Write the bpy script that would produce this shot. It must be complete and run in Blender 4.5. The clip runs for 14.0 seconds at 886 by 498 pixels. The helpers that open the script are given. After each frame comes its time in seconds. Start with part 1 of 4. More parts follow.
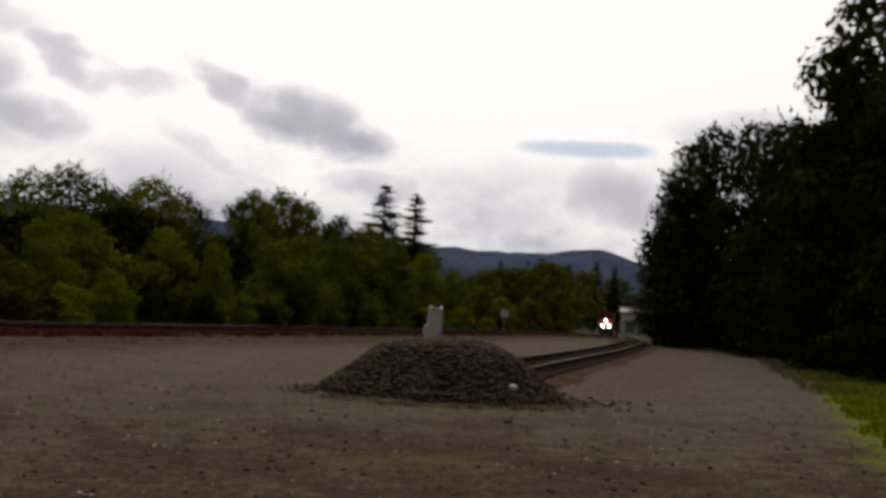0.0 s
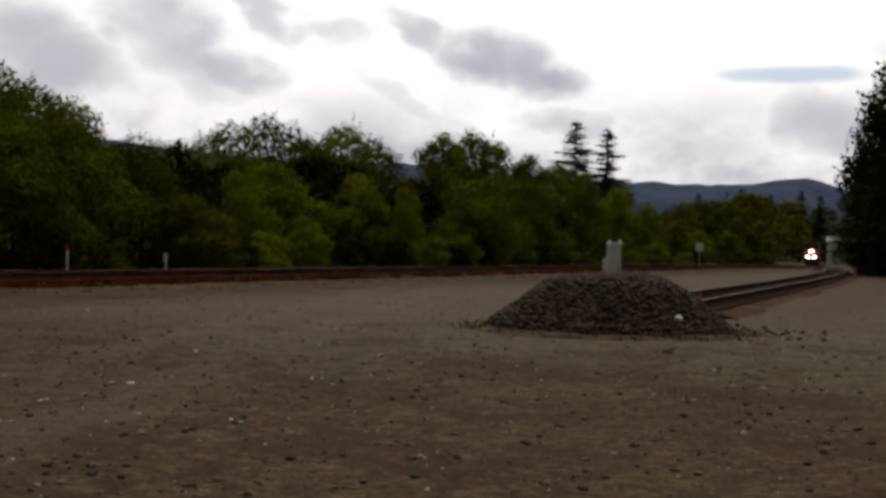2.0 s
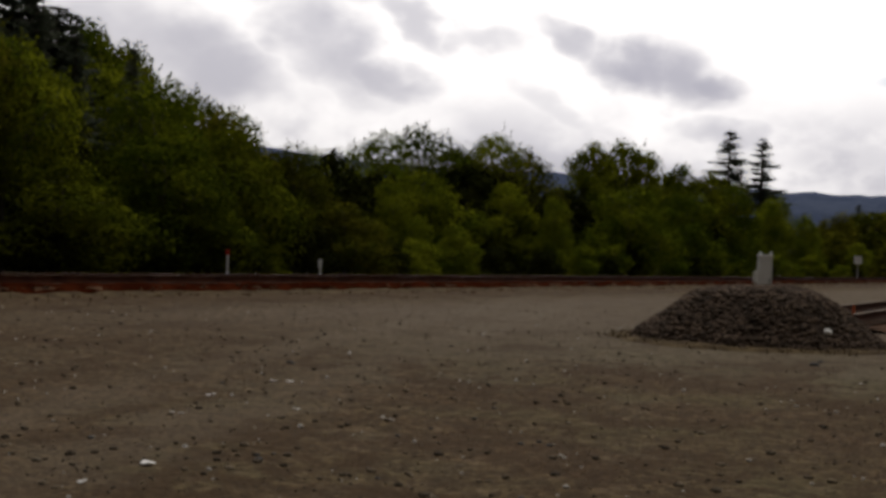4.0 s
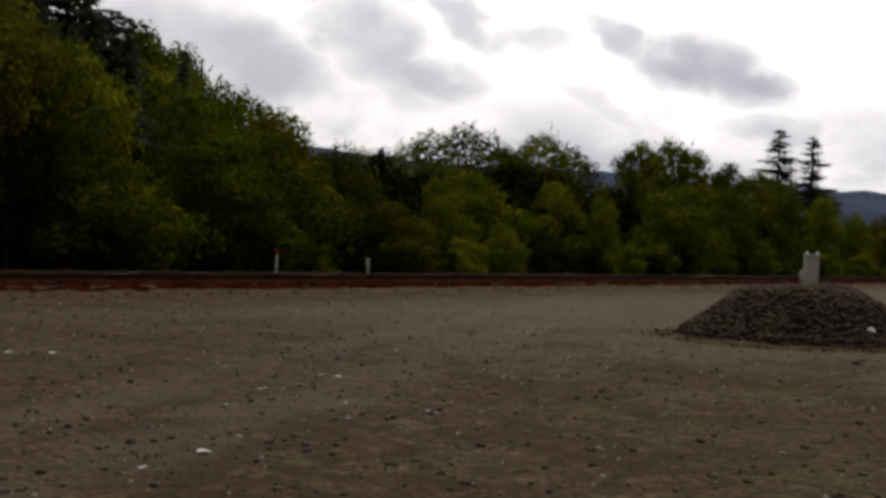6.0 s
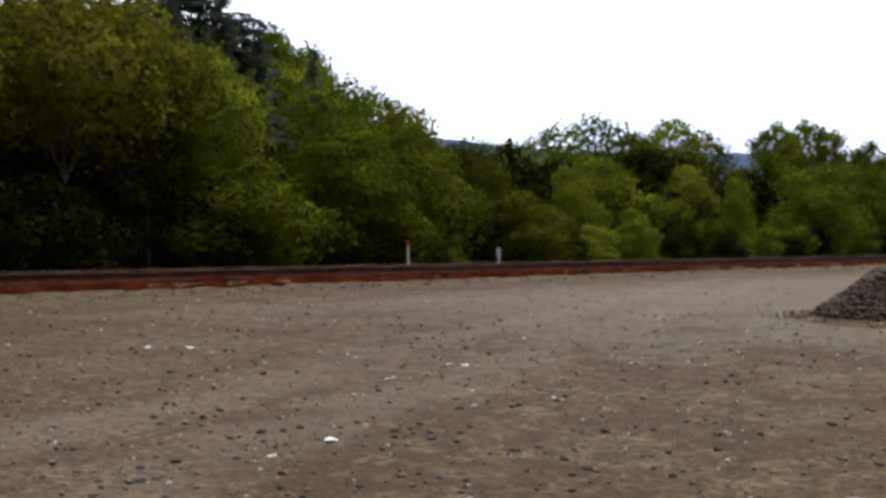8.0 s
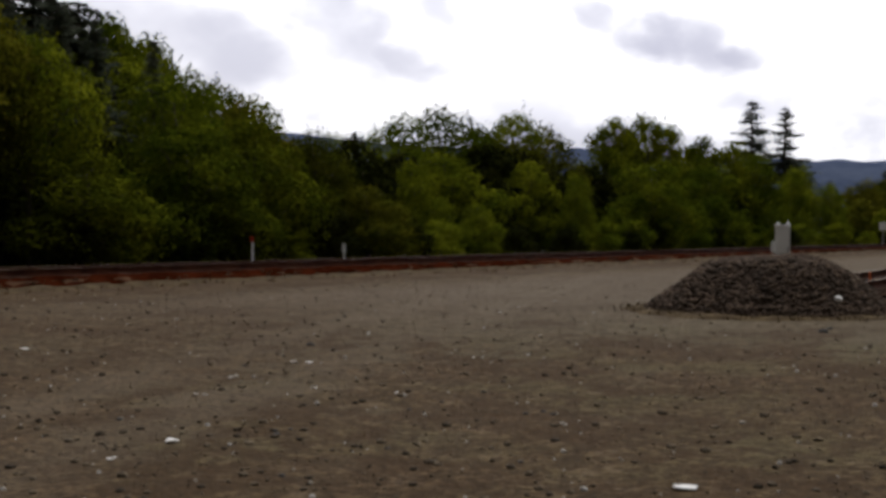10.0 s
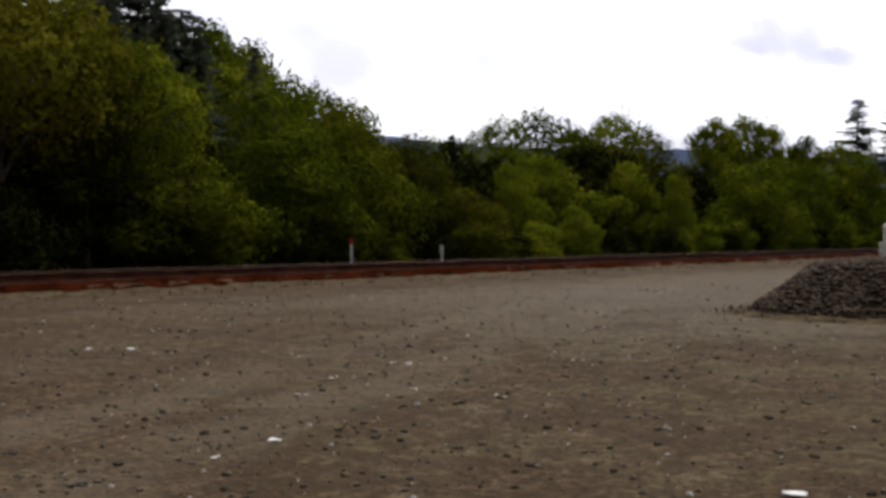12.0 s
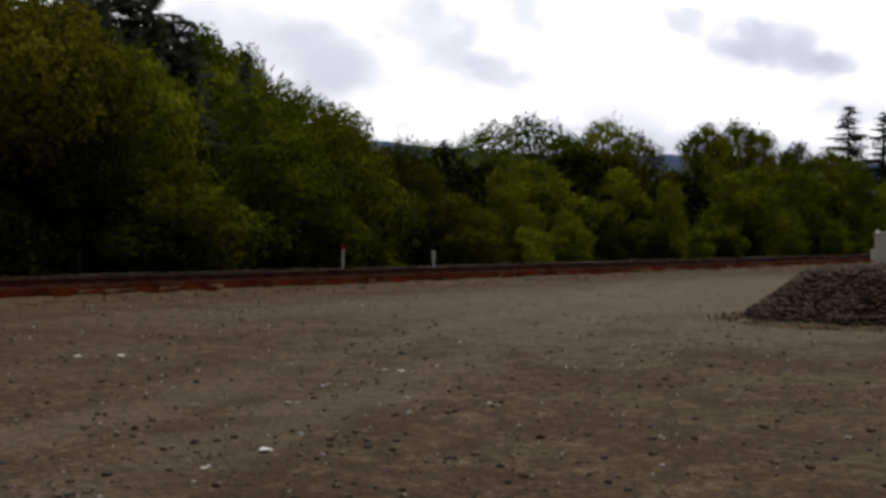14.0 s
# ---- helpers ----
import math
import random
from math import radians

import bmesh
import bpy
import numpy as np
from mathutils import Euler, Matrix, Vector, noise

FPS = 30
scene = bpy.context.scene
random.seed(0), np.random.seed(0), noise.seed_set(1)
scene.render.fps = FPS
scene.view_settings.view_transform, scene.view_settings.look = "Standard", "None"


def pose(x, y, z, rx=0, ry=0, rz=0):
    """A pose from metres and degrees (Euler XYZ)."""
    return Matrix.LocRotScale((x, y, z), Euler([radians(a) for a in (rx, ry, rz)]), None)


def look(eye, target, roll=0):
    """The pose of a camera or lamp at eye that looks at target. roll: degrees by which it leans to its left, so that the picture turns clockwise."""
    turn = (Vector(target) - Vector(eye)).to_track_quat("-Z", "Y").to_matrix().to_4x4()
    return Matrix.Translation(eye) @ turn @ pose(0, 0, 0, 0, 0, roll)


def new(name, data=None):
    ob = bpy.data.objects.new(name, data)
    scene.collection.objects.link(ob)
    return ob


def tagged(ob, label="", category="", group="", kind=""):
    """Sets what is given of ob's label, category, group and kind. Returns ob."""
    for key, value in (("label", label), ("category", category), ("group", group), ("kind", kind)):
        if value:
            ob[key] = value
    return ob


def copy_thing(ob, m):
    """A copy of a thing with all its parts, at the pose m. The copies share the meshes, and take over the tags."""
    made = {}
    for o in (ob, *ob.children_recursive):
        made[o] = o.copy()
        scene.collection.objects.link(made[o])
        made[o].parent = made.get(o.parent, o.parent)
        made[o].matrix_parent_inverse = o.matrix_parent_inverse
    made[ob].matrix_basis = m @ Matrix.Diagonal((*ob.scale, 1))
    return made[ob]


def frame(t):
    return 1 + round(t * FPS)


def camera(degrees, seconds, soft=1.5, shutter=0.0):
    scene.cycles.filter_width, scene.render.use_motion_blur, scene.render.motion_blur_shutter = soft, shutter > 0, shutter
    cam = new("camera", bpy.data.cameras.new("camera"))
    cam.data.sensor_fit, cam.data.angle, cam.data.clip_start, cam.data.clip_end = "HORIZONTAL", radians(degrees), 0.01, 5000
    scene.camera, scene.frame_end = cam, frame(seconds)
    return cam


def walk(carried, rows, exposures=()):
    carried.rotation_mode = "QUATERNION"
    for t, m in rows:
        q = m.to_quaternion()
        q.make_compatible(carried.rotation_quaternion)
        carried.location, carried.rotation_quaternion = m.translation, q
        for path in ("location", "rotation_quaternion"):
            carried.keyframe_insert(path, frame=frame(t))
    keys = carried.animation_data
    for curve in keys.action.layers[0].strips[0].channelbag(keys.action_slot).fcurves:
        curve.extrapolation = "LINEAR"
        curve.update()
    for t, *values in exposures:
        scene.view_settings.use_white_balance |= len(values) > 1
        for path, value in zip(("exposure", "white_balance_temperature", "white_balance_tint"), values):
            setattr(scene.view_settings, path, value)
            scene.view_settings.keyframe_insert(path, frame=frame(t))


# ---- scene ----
# Seconds, eye, yaw to the left, pitch and lean.
cam = camera(39.4, 14.0, soft=3.6)
PATH = [
    (0, 0.020, -0.001, 1.618, 0.02, 3.00, 3.27),
    (0.5, 0.255, -0.240, 1.626, 1.17, 2.15, 2.39),
    (1, 0.391, -0.316, 1.622, 3.07, 1.44, 1.70),
    (1.5, 0.608, -0.300, 1.603, 6.07, 0.70, 1.56),
    (2, 0.720, -0.330, 1.588, 9.09, -0.19, 1.43),
    (2.5, 0.800, -0.470, 1.605, 11.98, -0.32, 1.58),
    (3, 0.832, -0.581, 1.600, 14.16, -0.20, 1.88),
    (5.5, 0.962, -1.169, 1.598, 17.06, -0.00, 2.23),
    (6, 1.011, -1.194, 1.600, 18.21, -0.14, 2.21),
    (6.5, 1.023, -1.142, 1.581, 20.15, -0.25, 2.02),
    (7, 1.064, -1.108, 1.593, 23.10, -0.50, 1.65),
    (7.5, 1.115, -1.168, 1.589, 25.89, -0.67, 0.85),
    (8, 1.138, -1.206, 1.592, 24.35, -0.77, 0.54),
    (8.2, 1.162, -1.244, 1.616, 22.11, -0.87, 0.62),
    (9.2, 1.185, -1.300, 1.615, 16.70, -0.95, 0.45),
    (10.5, 1.216, -1.262, 1.622, 18.56, -0.95, 0.16),
    (11, 1.185, -1.230, 1.618, 20.65, -0.84, 0.07),
    (11.5, 1.168, -1.243, 1.607, 21.69, -0.82, 0.12),
    (12, 1.166, -1.248, 1.609, 21.73, -0.88, 0.15),
    (12.5, 1.152, -1.238, 1.608, 21.64, -0.89, 0.21),
    (13, 1.160, -1.250, 1.607, 21.56, -0.82, 0.12),
    (13.5, 1.136, -1.198, 1.604, 21.48, -0.72, 0.10),
    (14, 1.126, -1.180, 1.631, 21.34, -0.65, 0.29),
]
EXPOSURES = [(0, -1.28, 7420, 10), (1.5, -1.18, 7420, 10), (3, -1.18, 7420, 10), (5.5, -1.13, 7420, 10), (6.5, -1.08, 7420, 10), (7, -0.73, 7200, 10), (7.5, -0.03, 6800, 10), (8, 0.37, 6250, 10), (8.4, 0.37, 6200, 10), (10.3, -0.82, 7050, 10), (10.7, -0.78, 7050, 10), (11, -0.62, 7000, 10), (11.5, -0.36, 6950, 10), (12.5, -0.36, 6950, 10), (13.5, -0.22, 6950, 10), (14, -0.75, 7000, 10)]
walk(cam, [(t, pose(x, y, z, 90 + pitch, 0, yaw) @ pose(0, 0, 0, 0, 0, lean)) for t, x, y, z, yaw, pitch, lean in PATH], EXPOSURES)

# ---- light ----
SUN_AZ, SUN_EL = -4.0, 52.0  # degrees to the right of +y, and up: behind the cloud ahead
SKY_LOW, SKY_HIGH = 0.12, 2.35

sun_way = Vector((math.sin(radians(SUN_AZ)) * math.cos(radians(SUN_EL)), math.cos(radians(SUN_AZ)) * math.cos(radians(SUN_EL)), math.sin(radians(SUN_EL))))
lamp = bpy.data.lights.new("sun", "SUN")
lamp.energy, lamp.angle, lamp.color = 1.3, radians(20), (1.0, 0.95, 0.87)
sun = new("sun", lamp)
sun.matrix_world = look((0, 0, 60), Vector((0, 0, 60)) - sun_way)


class Nodes:
    """Short calls for a node tree."""

    def __init__(self, tree):
        self.tree = tree

    def add(self, kind, **values):
        n = self.tree.nodes.new(kind)
        for key, value in values.items():
            setattr(n, key, value)
        return n

    def put(self, value, socket):
        if isinstance(value, bpy.types.NodeSocket):
            self.tree.links.new(value, socket)
        else:
            socket.default_value = value

    def math(self, op, a, b=0.0, c=0.0):
        n = self.add("ShaderNodeMath", operation=op)
        for value, socket in zip((a, b, c), n.inputs):
            self.put(value, socket)
        return n.outputs[0]

    def noise(self, vector, scale, detail=4.0, rough=0.55, out=0):
        n = self.add("ShaderNodeTexNoise")
        self.put(vector, n.inputs["Vector"])
        n.inputs["Scale"].default_value, n.inputs["Detail"].default_value, n.inputs["Roughness"].default_value = scale, detail, rough
        return n.outputs[out]

    def ramp(self, value, low, high, a=0.0, b=1.0):
        n = self.add("ShaderNodeMapRange", interpolation_type="SMOOTHSTEP")
        for v, socket in zip((value, low, high, a, b), n.inputs):
            self.put(v, socket)
        return n.outputs[0]

    def mix(self, factor, a, b, blend="MIX"):
        n = self.add("ShaderNodeMix", data_type="RGBA", blend_type=blend)
        self.put(factor, n.inputs[0])
        for value, socket in ((a, n.inputs[6]), (b, n.inputs[7])):
            self.put((*value, 1) if isinstance(value, tuple) else value, socket)
        return n.outputs[2]


# Clouds: degrees to the right, degrees up, half width, half height, tilt (down to the right), darkness.
CLOUDS = [
    (-10.4, 9.6, 2.3, 0.55, 0.25, 0.75), (-7.9, 8.6, 2.2, 0.9, 0.35, 0.9), (-5.6, 8.2, 3.2, 1.0, 0.22, 0.85), (-4.0, 7.75, 1.9, 0.5, 0.05, 0.9),
    (-17.6, 10.2, 2.3, 0.55, 0.45, 0.6), (-14.3, 9.4, 1.7, 0.45, 0.05, 0.5), (-21.8, 8.8, 2.8, 1.6, 0.45, 0.75), (-19.6, 7.7, 2.6, 0.8, 0.15, 0.75),
    (-29.6, 9.0, 5.0, 1.5, 0.25, 0.75), (-26.6, 7.7, 3.6, 1.2, 0.1, 0.75), (8.2, 5.8, 2.8, 1.1, 0.1, 0.7), (2.6, 4.5, 3.6, 0.7, 0.0, 0.5), (-3.4, 5.6, 2.0, 0.55, 0.1, 0.65),
    (-10.6, 6.3, 2.6, 0.5, 0.35, 0.4), (-24.0, 12.2, 5.0, 0.8, 0.1, 0.6), (-38.0, 7.0, 5.0, 1.6, 0.2, 0.8), (15.0, 8.0, 5.0, 1.0, 0.2, 0.6),
]
world = bpy.data.worlds.new("overcast_sky")
scene.world = world
world.use_nodes = True
world.node_tree.nodes.clear()
w = Nodes(world.node_tree)
way = w.add("ShaderNodeTexCoord").outputs["Generated"]
split = w.add("ShaderNodeSeparateXYZ")
w.put(way, split.inputs[0])
sx, sy, sz = split.outputs
azimuth = w.math("MULTIPLY", w.math("ARCTAN2", sx, sy), 57.2958)
height = w.math("MULTIPLY", w.math("ARCSINE", sz), 57.2958)
squash = w.add("ShaderNodeVectorMath", operation="MULTIPLY")
w.put(way, squash.inputs[0])
squash.inputs[1].default_value = (1.0, 1.0, 1.5)
squash = squash.outputs[0]
rag = w.math("SUBTRACT", w.noise(squash, 14.0, 5.0, 0.5), 0.5)
wisp = w.noise(squash, 7.0, 7.0, 0.6)
warp_a = w.math("MULTIPLY", w.math("SUBTRACT", w.noise(squash, 16.0, 3.0, 0.5), 0.5), 5.0)
shifted = w.add("ShaderNodeVectorMath", operation="ADD")
w.put(squash, shifted.inputs[0])
shifted.inputs[1].default_value = (3.7, 1.9, 5.3)
warp_e = w.math("MULTIPLY", w.math("SUBTRACT", w.noise(shifted.outputs[0], 18.0, 4.0, 0.52), 0.5), 2.4)
grey = 0.0
for caz, cel, cw, ch, tilt, dark in CLOUDS:
    du = w.math("ADD", w.math("SUBTRACT", azimuth, caz), warp_a)
    dv = w.math("ADD", w.math("ADD", w.math("SUBTRACT", height, cel), warp_e), w.math("MULTIPLY", du, tilt))
    far = w.math("ADD", w.math("POWER", w.math("DIVIDE", du, cw), 2.0), w.math("POWER", w.math("DIVIDE", dv, ch * 1.3), 2.0))
    far = w.math("ADD", far, w.math("MULTIPLY", rag, 1.7))
    grey = w.math("MAXIMUM", grey, w.ramp(far, 1.7, -0.3, 0.0, dark))
flat = w.add("ShaderNodeCombineXYZ")
lift = w.math("ADD", w.math("ABSOLUTE", sz), 0.14)
for k, s in enumerate((sx, sy)):
    w.put(w.math("DIVIDE", s, lift), flat.inputs[k])
broad = w.noise(flat.outputs[0], 1.6, 6.0, 0.6)
low_grey = w.math("MULTIPLY", w.ramp(wisp, 0.38, 0.62, 0.0, 0.7), w.ramp(height, 8.5, 4.0))
grey = w.math("MAXIMUM", grey, w.math("MAXIMUM", low_grey, w.math("MULTIPLY", w.ramp(broad, 0.54, 0.78, 0.0, 0.75), w.ramp(height, 12.0, 20.0))))
blue = w.math("ADD", w.math("POWER", w.math("DIVIDE", w.math("SUBTRACT", azimuth, 6.6), 3.6), 2.0), w.math("POWER", w.math("DIVIDE", w.math("SUBTRACT", height, 7.9), 0.45), 2.0))
blue = w.ramp(w.math("ADD", blue, w.math("MULTIPLY", rag, 2.5)), 1.3, 0.2, 0.0, 0.6)
dot = w.add("ShaderNodeVectorMath", operation="DOT_PRODUCT")
w.put(way, dot.inputs[0])
dot.inputs[1].default_value = sun_way
glow = w.ramp(dot.outputs["Value"], 0.14, 0.78, SKY_LOW, SKY_HIGH)
cloud = w.add("ShaderNodeBackground")
w.put(w.mix(grey, (1.0, 1.04, 1.16), (0.36, 0.382, 0.51)), cloud.inputs[0])
w.put(glow, cloud.inputs[1])
sky = w.add("ShaderNodeTexSky", sky_type="NISHITA", sun_disc=False, sun_elevation=radians(SUN_EL), sun_rotation=radians(SUN_AZ))
clear = w.add("ShaderNodeBackground")
w.put(w.mix(1.0, sky.outputs[0], (0.72, 0.95, 1.25), "MULTIPLY"), clear.inputs[0])
clear.inputs[1].default_value = 0.15
both = w.add("ShaderNodeMixShader")
w.put(blue, both.inputs[0])
w.put(cloud.outputs[0], both.inputs[1])
w.put(clear.outputs[0], both.inputs[2])
w.put(both.outputs[0], w.add("ShaderNodeOutputWorld").inputs[0])


# ---- materials ----
def surface(name, a, b, scale=4.0, fine=40.0, rough=0.85, metal=0.0, bump=0.3, per=0.0, spec=0.3):
    """Two tones by coarse and fine noise, fine relief, and a tone of its own for every object or island."""
    m = bpy.data.materials.new(name)
    m.use_nodes = True
    n = Nodes(m.node_tree)
    p = m.node_tree.nodes["Principled BSDF"]
    at = n.add("ShaderNodeTexCoord").outputs["Object"]
    grain = n.noise(at, fine, 4.0)
    f = n.math("ADD", n.math("MULTIPLY", n.noise(at, scale, 5.0), 0.6), n.math("MULTIPLY", grain, 0.4))
    col = n.mix(n.ramp(f, 0.36, 0.64), a, b)
    if per:
        rnd = n.math("ADD", n.add("ShaderNodeObjectInfo").outputs["Random"], n.add("ShaderNodeNewGeometry").outputs["Random Per Island"])
        v = n.math("MULTIPLY_ADD", n.math("FRACT", rnd), 2 * per, 1 - per)
        hsv = n.add("ShaderNodeHueSaturation")
        n.put(v, hsv.inputs["Value"])
        n.put(col, hsv.inputs["Color"])
        col = hsv.outputs[0]
    n.put(col, p.inputs["Base Color"])
    p.inputs["Roughness"].default_value, p.inputs["Metallic"].default_value = rough, metal
    p.inputs["Specular IOR Level"].default_value = spec
    if bump:
        bp = n.add("ShaderNodeBump")
        bp.inputs["Strength"].default_value, bp.inputs["Distance"].default_value = bump, 0.02
        n.put(grain, bp.inputs["Height"])
        n.put(bp.outputs[0], p.inputs["Normal"])
    return m


def foliage(name, a, b, shine=0.25, spread=0.22):
    """Leaves: each its own tone, each tree its own shift; some light comes through."""
    m = bpy.data.materials.new(name)
    m.use_nodes = True
    n = Nodes(m.node_tree)
    m.node_tree.nodes.clear()
    leaf = n.add("ShaderNodeNewGeometry").outputs["Random Per Island"]
    tree = n.add("ShaderNodeObjectInfo").outputs["Random"]
    spot = n.noise(n.add("ShaderNodeTexCoord").outputs["Object"], 0.45, 3.0)
    f = n.math("ADD", n.math("MULTIPLY", leaf, 0.2), n.math("ADD", n.math("MULTIPLY", tree, 0.35), n.math("MULTIPLY", n.ramp(spot, 0.3, 0.7), 0.45)))
    col = n.mix(n.ramp(f, 0.2, 0.9), a, b)
    hsv = n.add("ShaderNodeHueSaturation")
    n.put(n.math("MULTIPLY_ADD", leaf, 2 * spread, 1 - spread), hsv.inputs["Value"])
    n.put(col, hsv.inputs["Color"])
    d, t, g = n.add("ShaderNodeBsdfDiffuse"), n.add("ShaderNodeBsdfTranslucent"), n.add("ShaderNodeMixShader")
    n.put(hsv.outputs[0], d.inputs[0])
    n.put(hsv.outputs[0], t.inputs[0])
    g.inputs[0].default_value = shine
    n.put(d.outputs[0], g.inputs[1])
    n.put(t.outputs[0], g.inputs[2])
    n.put(g.outputs[0], n.add("ShaderNodeOutputMaterial").inputs[0])
    return m


def ground_material():
    """Compacted gravel with dirt and moss, grass beside the woods, leaf litter under the trees."""
    m = bpy.data.materials.new("gravel_yard")
    m.use_nodes = True
    n = Nodes(m.node_tree)
    p = m.node_tree.nodes["Principled BSDF"]
    at = n.add("ShaderNodeTexCoord").outputs["Object"]
    sp = n.add("ShaderNodeSeparateXYZ")
    n.put(at, sp.inputs[0])
    x, y, _ = sp.outputs
    big, mid, small, tiny = n.noise(at, 0.12, 4.0), n.noise(at, 0.9, 5.0), n.noise(at, 9.0, 5.0, 0.65), n.noise(at, 45.0, 4.0, 0.7)
    stone = n.mix(n.ramp(tiny, 0.35, 0.68), (0.034, 0.028, 0.016), (0.138, 0.111, 0.072))
    dirt = n.mix(n.ramp(small, 0.35, 0.7), (0.034, 0.021, 0.011), (0.094, 0.061, 0.032))
    lane = n.math("ADD", n.math("MULTIPLY", big, 0.6), n.math("MULTIPLY", mid, 0.4))
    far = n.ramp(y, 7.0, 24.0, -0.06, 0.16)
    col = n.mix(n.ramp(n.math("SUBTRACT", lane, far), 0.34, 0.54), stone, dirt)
    # Moss patches; towards the right the lens's olive shading is painted in too.
    right = n.ramp(n.math("ADD", x, n.math("MULTIPLY", n.math("SUBTRACT", mid, 0.5), 6.0)), -6.0, 1.0, 0.0, 0.10)
    moss_and_tint = n.math("SUBTRACT", n.math("ADD", n.noise(at, 0.35, 5.0), right), n.ramp(y, 14.0, 22.0, 0.0, 0.14))
    moss = n.ramp(n.math("ADD", n.math("MULTIPLY", moss_and_tint, 0.7), n.math("MULTIPLY", small, 0.3)), 0.50, 0.66, 0.0, 0.5)
    col = n.mix(moss, col, n.mix(n.ramp(tiny, 0.35, 0.65), (0.044, 0.038, 0.017), (0.108, 0.094, 0.046)))
    siding = n.math("ABSOLUTE", n.math("SUBTRACT", n.math("SUBTRACT", x, n.math("MULTIPLY", y, 0.215)), -4.2))
    siding = n.math("ADD", siding, n.math("MULTIPLY", n.math("SUBTRACT", mid, 0.5), 3.0))
    rusty = n.mix(n.ramp(small, 0.35, 0.65), (0.030, 0.013, 0.006), (0.092, 0.048, 0.024))
    col = n.mix(n.math("MULTIPLY", n.ramp(siding, 4.8, 2.8), n.ramp(y, 25.0, 29.0)), col, rusty)
    verge = n.math("SUBTRACT", n.math("SUBTRACT", x, n.math("MULTIPLY", y, 0.305)), -27.7)
    verge = n.math("ADD", verge, n.math("MULTIPLY", n.math("SUBTRACT", mid, 0.5), 5.0))
    col = n.mix(n.ramp(verge, 7.5, 3.2, 0.0, 0.75), col, n.mix(n.ramp(small, 0.35, 0.65), (0.028, 0.016, 0.007), (0.080, 0.050, 0.024)))
    # Dirt towards the track, strengthened to stand for corner vignetting as well.
    col = n.mix(n.ramp(verge, 21.0, 11.0, 0.0, 0.75), col, dirt)
    bow = n.math("MULTIPLY_ADD", y, -0.07, -4.5)
    lane_off = n.math("ADD", n.math("SUBTRACT", x, bow), n.math("MULTIPLY", n.math("SUBTRACT", mid, 0.5), 2.2))
    ruts = n.math("MAXIMUM", n.ramp(n.math("ABSOLUTE", n.math("ADD", lane_off, 0.75)), 1.0, 0.0), n.ramp(n.math("ABSOLUTE", n.math("SUBTRACT", lane_off, 0.95)), 1.0, 0.0))
    clod = n.math("ADD", n.math("MULTIPLY", n.noise(at, 2.6, 6.0, 0.7), 0.65), n.math("MULTIPLY", n.noise(at, 14.0, 4.0, 0.7), 0.35))
    col = n.mix(n.ramp(clod, 0.49, 0.58, 0.0, 0.8), col, (0.038, 0.026, 0.014))
    col = n.mix(n.ramp(clod, 0.46, 0.36, 0.0, 0.5), col, (0.155, 0.116, 0.076))
    earth = n.ramp(n.math("ADD", n.math("MULTIPLY", n.noise(at, 0.42, 6.0, 0.68), 0.7), n.math("MULTIPLY", n.noise(at, 3.3, 4.0, 0.6), 0.3)), 0.48, 0.56, 0.0, 0.8)
    col = n.mix(earth, col, (0.040, 0.024, 0.012))
    col = n.mix(n.math("MULTIPLY", ruts, n.math("MULTIPLY", n.ramp(y, 60.0, 30.0), n.ramp(big, 0.3, 0.6, 0.12, 0.5))), col, n.mix(n.ramp(tiny, 0.35, 0.65), (0.070, 0.055, 0.037), (0.132, 0.104, 0.072)))
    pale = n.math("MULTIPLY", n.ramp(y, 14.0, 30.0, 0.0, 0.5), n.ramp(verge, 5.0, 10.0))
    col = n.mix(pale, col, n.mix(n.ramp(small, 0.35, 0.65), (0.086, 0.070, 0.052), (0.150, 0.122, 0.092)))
    vor = n.add("ShaderNodeTexVoronoi")
    n.put(at, vor.inputs["Vector"])
    vor.inputs["Scale"].default_value = 22.0
    tone = n.math("MULTIPLY_ADD", n.noise(vor.outputs["Position"], 31.0, 0.0), 1.5, 0.46)
    hsv = n.add("ShaderNodeHueSaturation")
    n.put(tone, hsv.inputs["Value"])
    n.put(col, hsv.inputs["Color"])
    col = hsv.outputs[0]
    edge = n.math("SUBTRACT", n.math("SUBTRACT", x, n.math("MULTIPLY", y, 0.26)), 1.6)
    edge = n.math("ADD", edge, n.math("MULTIPLY", n.math("SUBTRACT", mid, 0.5), 2.6))
    turf = n.mix(n.ramp(small, 0.35, 0.65), (0.085, 0.105, 0.006), (0.170, 0.185, 0.012))
    col = n.mix(n.ramp(edge, -0.3, 0.5), col, turf)
    litter = n.math("ADD", n.math("SUBTRACT", n.math("MULTIPLY", y, 0.305), x), -33.5)
    litter = n.math("ADD", litter, n.math("MULTIPLY", n.math("SUBTRACT", mid, 0.5), 2.0))
    floor = n.mix(n.ramp(small, 0.4, 0.6), (0.030, 0.026, 0.014), (0.060, 0.068, 0.022))
    col = n.mix(n.ramp(litter, -0.5, 0.5), col, floor)
    n.put(col, p.inputs["Base Color"])
    p.inputs["Roughness"].default_value, p.inputs["Specular IOR Level"].default_value = 0.95, 0.06
    bp = n.add("ShaderNodeBump")
    bp.inputs["Strength"].default_value, bp.inputs["Distance"].default_value = 0.7, 0.03
    n.put(n.math("ADD", n.math("MULTIPLY", vor.outputs["Distance"], -0.8), n.math("ADD", tiny, n.math("MULTIPLY", small, 1.5))), bp.inputs["Height"])
    n.put(bp.outputs[0], p.inputs["Normal"])
    return m


